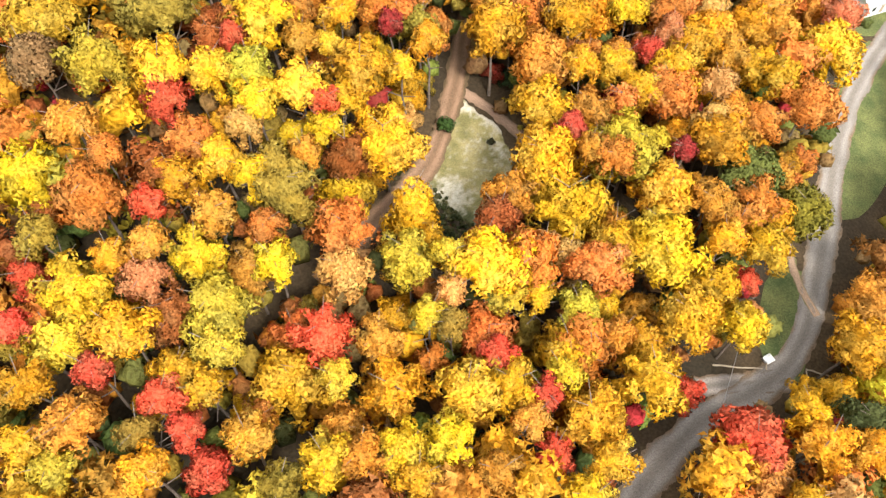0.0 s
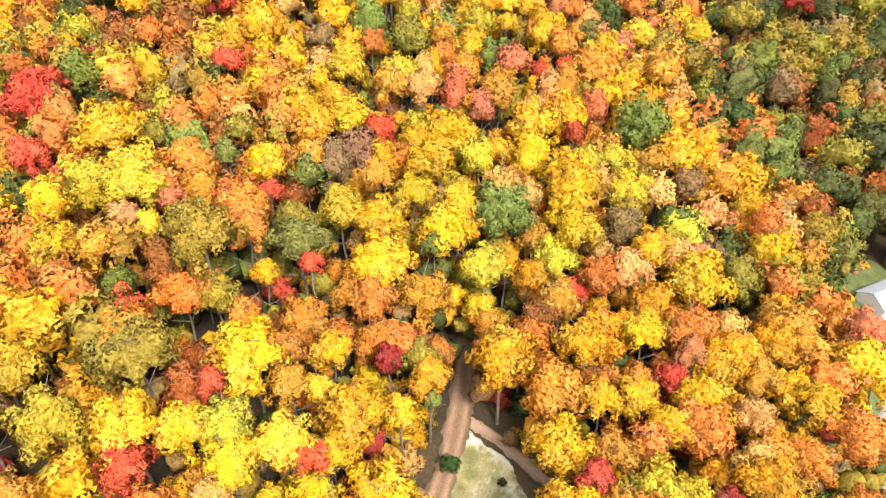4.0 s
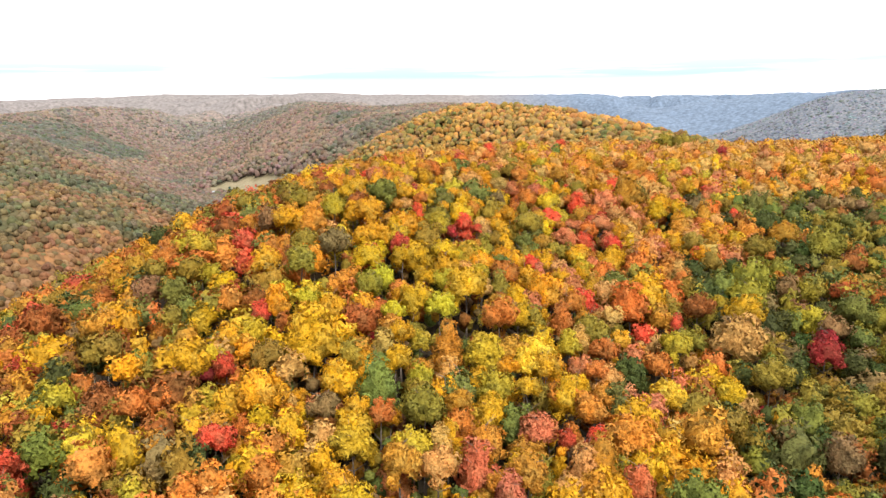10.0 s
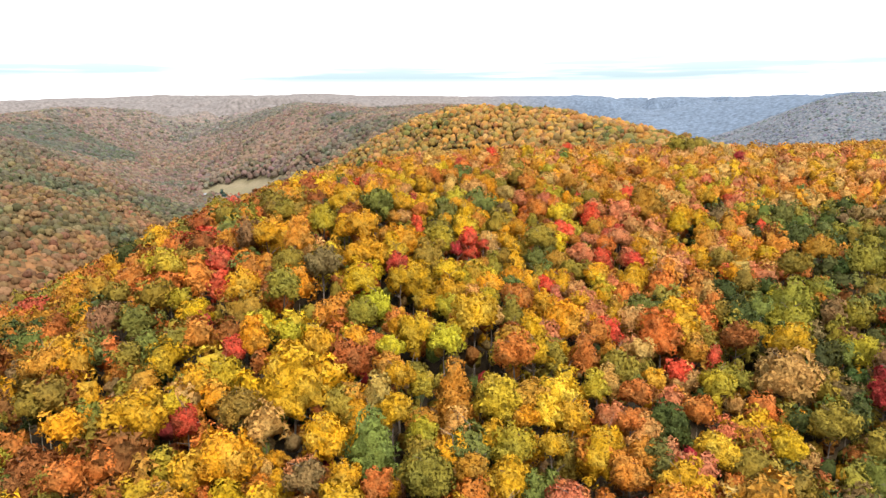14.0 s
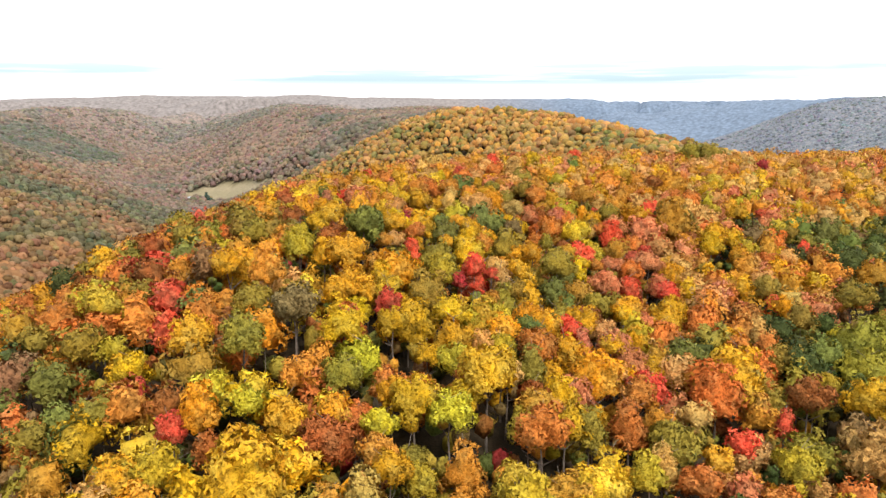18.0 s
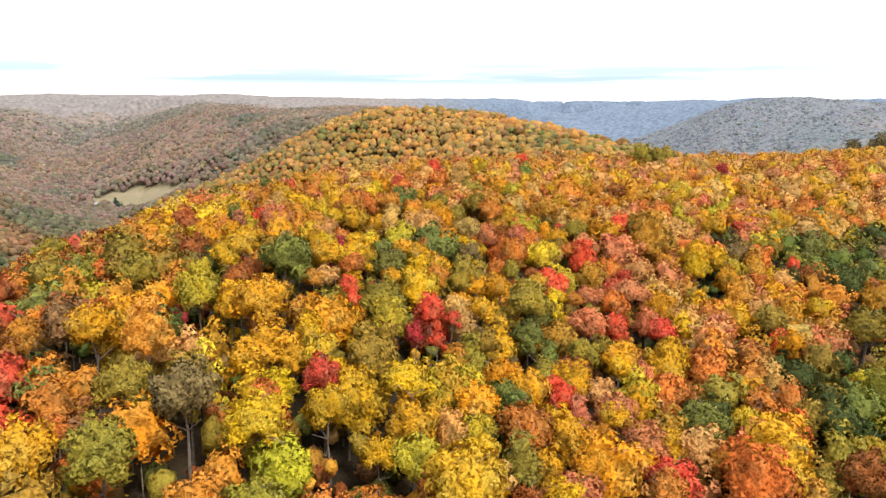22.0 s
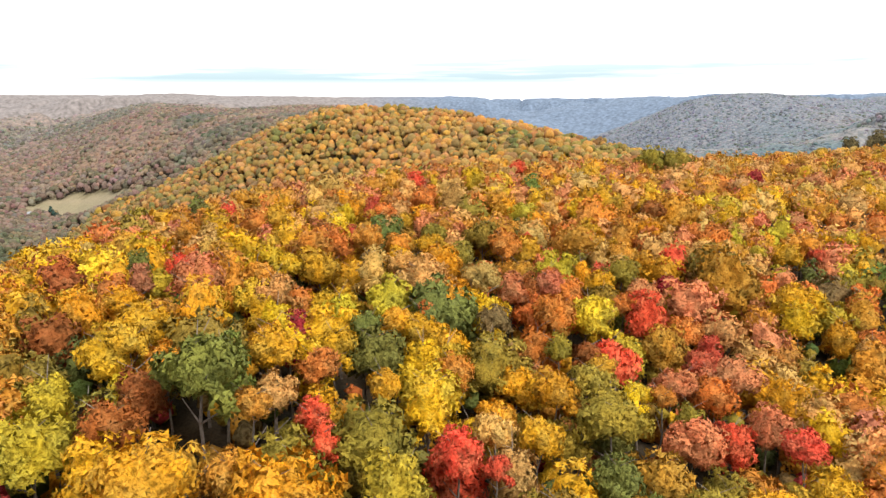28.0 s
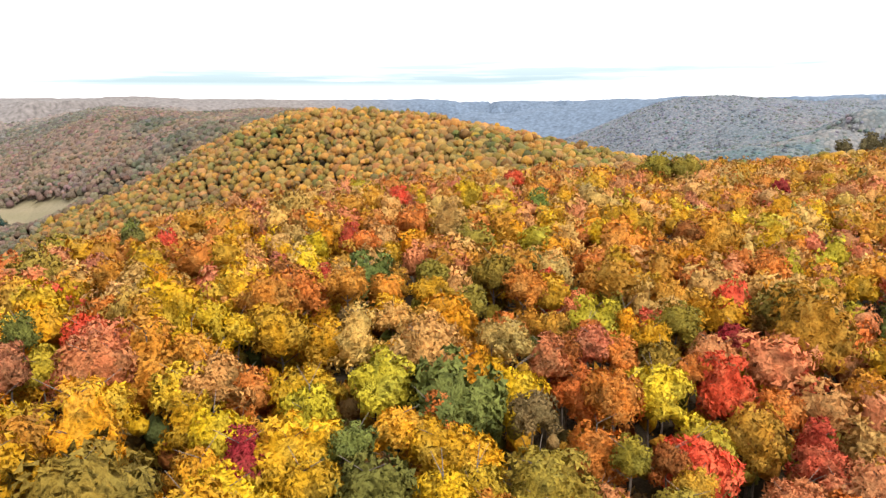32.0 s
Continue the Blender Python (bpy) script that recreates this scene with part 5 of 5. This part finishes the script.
def far_wood(name, box, step, size, label, seed, models):
    """Single crowns that stand out of the far canopy, on slopes that look towards the ridge."""
    rg = np.random.default_rng(seed)
    x, y = jittered(*box, step, rg)
    keep = ~farm_land(x, y) & ~is_near_hill(x, y) & (x > -40 - 0.75 * y) & (x < 60 + 1.1 * np.maximum(y - 200, 0))
    x, y = x[keep], y[keep]
    far = np.hypot(x, y - 140)
    wx, wy = -x / far, (140 - y) / far
    rise = (tops(x + 25 * wx, y + 25 * wy) - tops(x - 25 * wx, y - 25 * wy)) / 50
    keep = rise < (98 - tops(x, y)) / far + 0.06
    x, y = x[keep], y[keep]
    r = size * rg.uniform(0.65, 1.3, len(x))
    # tones vary less farther off, a haze softening put into the tint
    tint = zone_haze_tint(x, y) * (1 + rg.uniform(-0.34, 0.42, (len(x), 1)) * (1 - 0.5 * smooth(900, 1700, far[keep])[:, None])) * (1 + rg.normal(0, 0.08, (len(x), 3)))
    odd = rg.random(len(x)) < 0.07 + 0.26 * smooth(0.56, 0.7, fbm(x / 90, y / 90, 63))
    tint[odd] = tint[odd] * 0.5 + np.array((0.06, 0.085, 0.04)) * 0.5
    h = np.clip(CROWN_TOP - 0.6 * smooth(900, 1700, far[keep]) + rg.normal(0, 1.3, len(x)), 10, 22)
    stand(name, x, y, r, h, np.clip(tint, 0.01, 0.8), models, rg, label, LEAF_FAR)


far_wood("west_hill_forest", (-1000, -300, 300, 1560), 9.5, 5.9, "brown, orange and green forest on the hillside across the valley", 31, TUFT)
far_wood("north_west_forest", (-1900, 520, 1420, 2620), 12.5, 7.0, "brown half-bare forest on the far hills, greyed for haze", 32, TUFT)
far_wood("north_east_forest", (520, 2300, 500, 2950), 13.5, 7.4, "brown half-bare forest on the eastern hills, greyed for haze", 33, TUFT)
far_wood("north_forest", (-2300, 2500, 2620, 3000), 21.0, 9.5, "hazy brown forest on the farther ridges", 34, TINY)

# the farthest ridges, the blue-grey of haze put into their base colour
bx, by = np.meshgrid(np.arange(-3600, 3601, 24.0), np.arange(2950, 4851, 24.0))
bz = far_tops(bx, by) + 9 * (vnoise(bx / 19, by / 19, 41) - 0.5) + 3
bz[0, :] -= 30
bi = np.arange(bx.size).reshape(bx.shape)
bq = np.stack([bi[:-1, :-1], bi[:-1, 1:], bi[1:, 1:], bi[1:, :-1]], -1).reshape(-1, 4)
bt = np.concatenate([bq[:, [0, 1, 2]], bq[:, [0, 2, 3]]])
backdrop = big_mesh("backdrop", np.column_stack([bx.ravel(), by.ravel(), bz.ravel()]), bt, tinted("haze_tinted_distant_woods", 0.06), blend((0.19, 0.165, 0.155), (0.125, 0.16, 0.215), smooth(150, 900, bx.ravel())))
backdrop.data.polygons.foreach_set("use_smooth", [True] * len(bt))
tagged(backdrop, "distant wooded ridges, tinted blue-grey for haze", "hills", kind="structure")


# ---- the clearing and the road ----
def plain(name, colour, rough=0.6, metal=0.0):
    m = mottled(name, ((0.3, tuple(c * 0.86 for c in colour)), (0.7, colour)), 1.2, rough, 18, 0.15, 0.02)
    m.node_tree.nodes["Principled BSDF"].inputs["Metallic"].default_value = metal
    return m


WHITE = plain("weathered_white_paint", (0.8, 0.8, 0.78))
SHINGLE = plain("grey_roof_shingle", (0.33, 0.34, 0.36), 0.85)
TIMBER = plain("pale_weathered_timber", (0.42, 0.34, 0.24), 0.85)
POLE = plain("dark_pole_wood", (0.16, 0.12, 0.09), 0.9)
GLASS = plain("dark_window_glass", (0.04, 0.05, 0.06), 0.08)
WIRE = plain("aluminium_wire", (0.5, 0.5, 0.5), 0.4, 0.8)


def box(bm, x0, x1, y0, y1, z0, z1, bevel=0.0):
    made = bmesh.ops.create_cube(bm, size=1, matrix=Matrix.Translation(((x0 + x1) / 2, (y0 + y1) / 2, (z0 + z1) / 2)) @ Matrix.Diagonal((x1 - x0, y1 - y0, z1 - z0, 1)))
    if bevel:
        bmesh.ops.bevel(bm, geom=list({e for v in made["verts"] for e in v.link_edges}), offset=bevel, segments=2, affect="EDGES")


def slab(bm, corners, thick):
    """A slab under four corners."""
    up = [bm.verts.new(c) for c in corners]
    down = [bm.verts.new((c[0], c[1], c[2] - thick)) for c in corners]
    bm.faces.new(up)
    bm.faces.new(down[::-1])
    for k in range(4):
        bm.faces.new((up[k], down[k], down[(k + 1) % 4], up[(k + 1) % 4]))


def small_house(name, x, y, turn, length, depth, eave, rise, label):
    root = new(name)
    z = float(grid_ground(x, y))
    root.matrix_world = pose(x, y, z, 0, 0, turn)
    tagged(root, label, "house")
    L, D = length / 2, depth / 2
    for sy in (-1, 1):
        bm = bmesh.new()
        box(bm, -L, L, sy * D - 0.1, sy * D + 0.1, -0.8, eave)
        wall = part("wall", bm, WHITE, root)
        for wx in (-L * 0.55, L * 0.5):
            bm = bmesh.new()
            box(bm, wx - 0.55, wx + 0.55, sy * (D + 0.1) - 0.05, sy * (D + 0.1) + 0.05, 0.95, 2.15, 0.015)
            window = part("window", bm, WHITE, root)
            bm = bmesh.new()
            box(bm, wx - 0.45, wx + 0.45, sy * (D + 0.12) - 0.05, sy * (D + 0.12) + 0.05, 1.05, 2.05)
            part("pane", bm, GLASS, window)
    for sx in (-1, 1):
        bm = bmesh.new()
        box(bm, sx * L - 0.1, sx * L + 0.1, -D + 0.1, D - 0.1, -0.8, eave)
        a = [bm.verts.new((sx * L + o, py, pz)) for o in (-0.1, 0.1) for py, pz in ((-D, eave), (D, eave), (0, eave + rise))]
        bm.faces.new(a[:3]), bm.faces.new(a[3:][::-1])
        for i, j in ((0, 1), (1, 2), (2, 0)):
            bm.faces.new((a[i], a[i + 3], a[j + 3], a[j]))
        part("gable_wall", bm, WHITE, root)
    for sy in (-1, 1):
        bm = bmesh.new()
        o = 0.4
        drop = rise * o / D
        slab(bm, ((-L - o, 0, eave + rise + 0.2), (L + o, 0, eave + rise + 0.2), (L + o, sy * (D + o), eave - drop + 0.2), (-L - o, sy * (D + o), eave - drop + 0.2)), 0.14)
        part("roof", bm, SHINGLE, root, "grey shingled roof slope")
    bm = bmesh.new()
    box(bm, -0.45, 0.45, -D - 0.16, -D - 0.06, 0, 2.05, 0.01)
    part("door", bm, TIMBER, root)
    return root


small_house("house", 92.8, 126.7, 24, 9.0, 6.5, 2.7, 1.9, "small white house with a grey shingled gable roof beside the lawn")

# white well cover in the bend of the road
well = new("well_cover")
well.matrix_world = pose(51.4, 44.0, float(grid_ground(51.4, 44.0)), 0, 0, 28)
tagged(well, "white painted well cover with a low hipped lid on the verge", "well cover")
bm = bmesh.new()
box(bm, -0.62, 0.62, -0.55, 0.55, -0.1, 0.85, 0.04)
part("body", bm, WHITE, well)
bm = bmesh.new()
lid = [bm.verts.new(p) for p in ((-0.75, -0.68, 0.85), (0.75, -0.68, 0.85), (0.75, 0.68, 0.85), (-0.75, 0.68, 0.85), (-0.25, -0.2, 1.2), (0.25, -0.2, 1.2), (0.25, 0.2, 1.2), (-0.25, 0.2, 1.2))]
for f in ((3, 2, 1, 0), (4, 5, 6, 7), (0, 1, 5, 4), (1, 2, 6, 5), (2, 3, 7, 6), (3, 0, 4, 7)):
    bm.faces.new([lid[i] for i in f])
part("lid", bm, WHITE, well)


def log_rail(x0, y0, x1, y1, radius):
    bm = bmesh.new()
    last = Vector((x0, y0, float(grid_ground(x0, y0)) + radius + 0.08))
    for k in range(1, 6):
        f = k / 5
        p = Vector((x0 + (x1 - x0) * f, y0 + (y1 - y0) * f + math.sin(f * 9) * 0.08, float(grid_ground(x0 + (x1 - x0) * f, y0 + (y1 - y0) * f)) + radius + 0.08))
        tube(bm, last, p, radius * (1.05 - 0.3 * f), radius * (1 - 0.3 * f), 7)
        last = p
    me = bpy.data.meshes.new("log")
    bm.to_mesh(me)
    bm.free()
    me.materials.append(TIMBER)
    return tagged(new("log", me), "pale weathered log lying along the road's edge", "log", "roadside logs")


log_rail(41.9, 42.5, 50.2, 42.5, 0.16)
log_rail(50.9, 42.5, 51.1, 43.6, 0.14)
log_rail(57.5, 40.9, 57.8, 43.0, 0.14)
log_rail(58.0, 42.9, 61.9, 42.0, 0.15)


def utility_pole(x, y, height):
    root = new("utility_pole")
    root.matrix_world = pose(x, y, float(grid_ground(x, y)), 0, 0, 28)
    tagged(root, "dark wooden utility pole among the trees", "utility pole")
    bm = bmesh.new()
    tube(bm, (0, 0, -0.5), (0, 0, height), 0.16, 0.11, 10)
    part("pole", bm, POLE, root)
    bm = bmesh.new()
    box(bm, -0.9, 0.9, -0.06, 0.06, height - 0.45, height - 0.33, 0.01)
    part("crossarm", bm, POLE, root)


def wire(a, b, sag, radius):
    bm = bmesh.new()
    a, b = Vector(a), Vector(b)
    last = a
    for k in range(1, 17):
        f = k / 16
        p = a.lerp(b, f) - Vector((0, 0, sag * 4 * f * (1 - f)))
        tube(bm, last, p, radius, radius, 4)
        last = p
    me = bpy.data.meshes.new("power_line")
    bm.to_mesh(me)
    bm.free()
    me.materials.append(WIRE)
    return tagged(new("power_line", me), "thin pale overhead wire crossing the road", "wire")


utility_pole(46.6, 49.7, 9.0)
utility_pole(22.2, -1.5, 9.0)
wire((46.6, 49.7, float(grid_ground(46.6, 49.7)) + 8.7), (22.2, -1.5, float(grid_ground(22.2, -1.5)) + 8.7), 0.7, 0.05)


def shrub(x, y, radius, height, colour, seed, label):
    root = new("shrub")
    root.matrix_world = pose(x, y, float(grid_ground(x, y)), 0, 0, seed * 57)
    tagged(root, label, "shrub", "clearing shrubs")
    stem = new("stem", TRUNKS[seed % 5])
    stem.parent, stem.scale = root, (height * 0.8,) * 3
    leaves = new("leaves", CROWNS[seed % 6])
    leaves.parent = root
    leaves.location, leaves.scale = (0, 0, height * 0.52), (radius, radius, height * 0.5)
    leaves.color = (*colour, 1)


shrub(0.4, 80.2, 1.5, 3.2, (0.055, 0.10, 0.025), 1, "dense dark green shrub beside the dirt track")
shrub(8.3, 79.2, 0.8, 1.3, (0.05, 0.05, 0.025), 2, "low dark bush in the clearing")
shrub(8.3, 70.8, 0.7, 1.0, (0.05, 0.05, 0.025), 3, "low dark bush in the clearing")
shrub(11.0, 87.0, 1.1, 1.8, (0.62, 0.42, 0.03), 4, "small yellow bush by the dirt path")
shrub(8.6, 92.5, 2.2, 3.6, (0.30, 0.04, 0.025), 5, "deep red bush by the dirt track")

shrub(-3.4, 90.5, 2.2, 4.2, (0.13, 0.13, 0.035), 6, "olive green bush beside the dirt track")
shrub(-5.6, 74.2, 2.4, 5.0, (0.55, 0.40, 0.03), 8, "yellow-green bushy sapling beside the dirt track")
for k, (x, y, r, h, colour) in enumerate((
        (-17.5, 59.0, 2.5, 5.0, "brown"), (-14.6, 63.5, 2.7, 6.5, "yellow"), (-11.2, 67.6, 2.8, 7.0, "gold"), (-8.2, 71.2, 2.6, 7.0, "yellow"),
        (-5.9, 78.6, 2.4, 6.0, "peach"), (-4.8, 83.0, 2.5, 6.5, "gold"), (-3.9, 87.2, 2.2, 5.0, "olive"), (-2.2, 96.0, 2.5, 6.5, "amber"),
        (7.4, 97.0, 2.4, 6.0, "gold"), (12.6, 66.0, 3.0, 5.0, "rust"), (9.4, 60.6, 2.4, 4.5, "red"), (13.6, 71.5, 2.6, 5.5, "amber"))):
    shrub(x, y, r, h, PALETTE[colour], 9 + k, LOOK[colour] + " bushy young tree at the edge of the clearing")
shrub(12.5, 91.0, 2.6, 3.4, (0.05, 0.075, 0.03), 7, "dark green low bush at the forest edge")

# dark weeds in the low end of the clearing
wx, wy = jittered(-9, 12, 56, 70, 0.75, rg)
keep = (way_off(wx, wy, TRACK) > 2.3) & (wy + 0.55 * wx + 5 * (fbm(wx * 0.4, wy * 0.4, 88) - 0.5) < 66.5)
wx, wy = wx[keep], wy[keep]
wc = blend((0.035, 0.045, 0.016), (0.10, 0.085, 0.035), rg.random(len(wx)) ** 2)
stand("weeds", wx, wy, rg.uniform(0.35, 0.7, len(wx)), rg.uniform(0.35, 1.0, len(wx)), wc, LOW, rg, "dark tangled weeds at the low end of the clearing", LEAF_STAND)

# the farm down in the valley
ribbon("meadow", ((-510, 1698),) + MEADOW + ((-296, 1469),), 124, (0.15, 0.12, 0.065), (0.25, 0.2, 0.125), (0.205, 0.17, 0.1), 0.6, "pale dry meadow on the valley's slope", 15, 0.25, 0.03)
small_house("farmhouse", -500, 1618, 40, 11, 8, 3.2, 2.6, "small pale farmhouse by the valley meadow")
small_house("barn", -484, 1606, 70, 14, 9, 3.6, 3.0, "pale barn with a grey roof by the valley meadow")
small_house("shed", -418, 1562, 20, 8, 6, 2.8, 1.8, "small pale shed beside dark valley trees")
# dark conifers and bushes by the farm, built with the broadleaf tree form
for x, y, r, h in ((-441, 1590, 5.0, 23), (-434, 1580, 4.4, 17), (-428, 1572, 5.2, 13), (-492, 1600, 5.0, 12), (-405, 1566, 4.6, 10)):
    tree(x, y, r, h, "darkgreen", np.array((0.04, 0.075, 0.06)) * rg.uniform(0.85, 1.2), rg, 7 if h > 14 else 2)

# a clump of tall dark trees on the eastern shoulder
for x, y, r, h in ((460, 742, 7.0, 28), (473, 735, 6.5, 26), (486, 742, 8.0, 31), (500, 736, 7.5, 30), (514, 744, 8.0, 32), (528, 737, 7.0, 29), (452, 731, 5.5, 21), (466, 722, 6.0, 22), (482, 724, 6.5, 23), (498, 721, 6.0, 22), (514, 725, 6.5, 24), (540, 742, 7.5, 30)):
    tree(x, y, r, h, "olive", np.array((0.13, 0.10, 0.045)) * rg.uniform(0.7, 1.25), rg, 3)
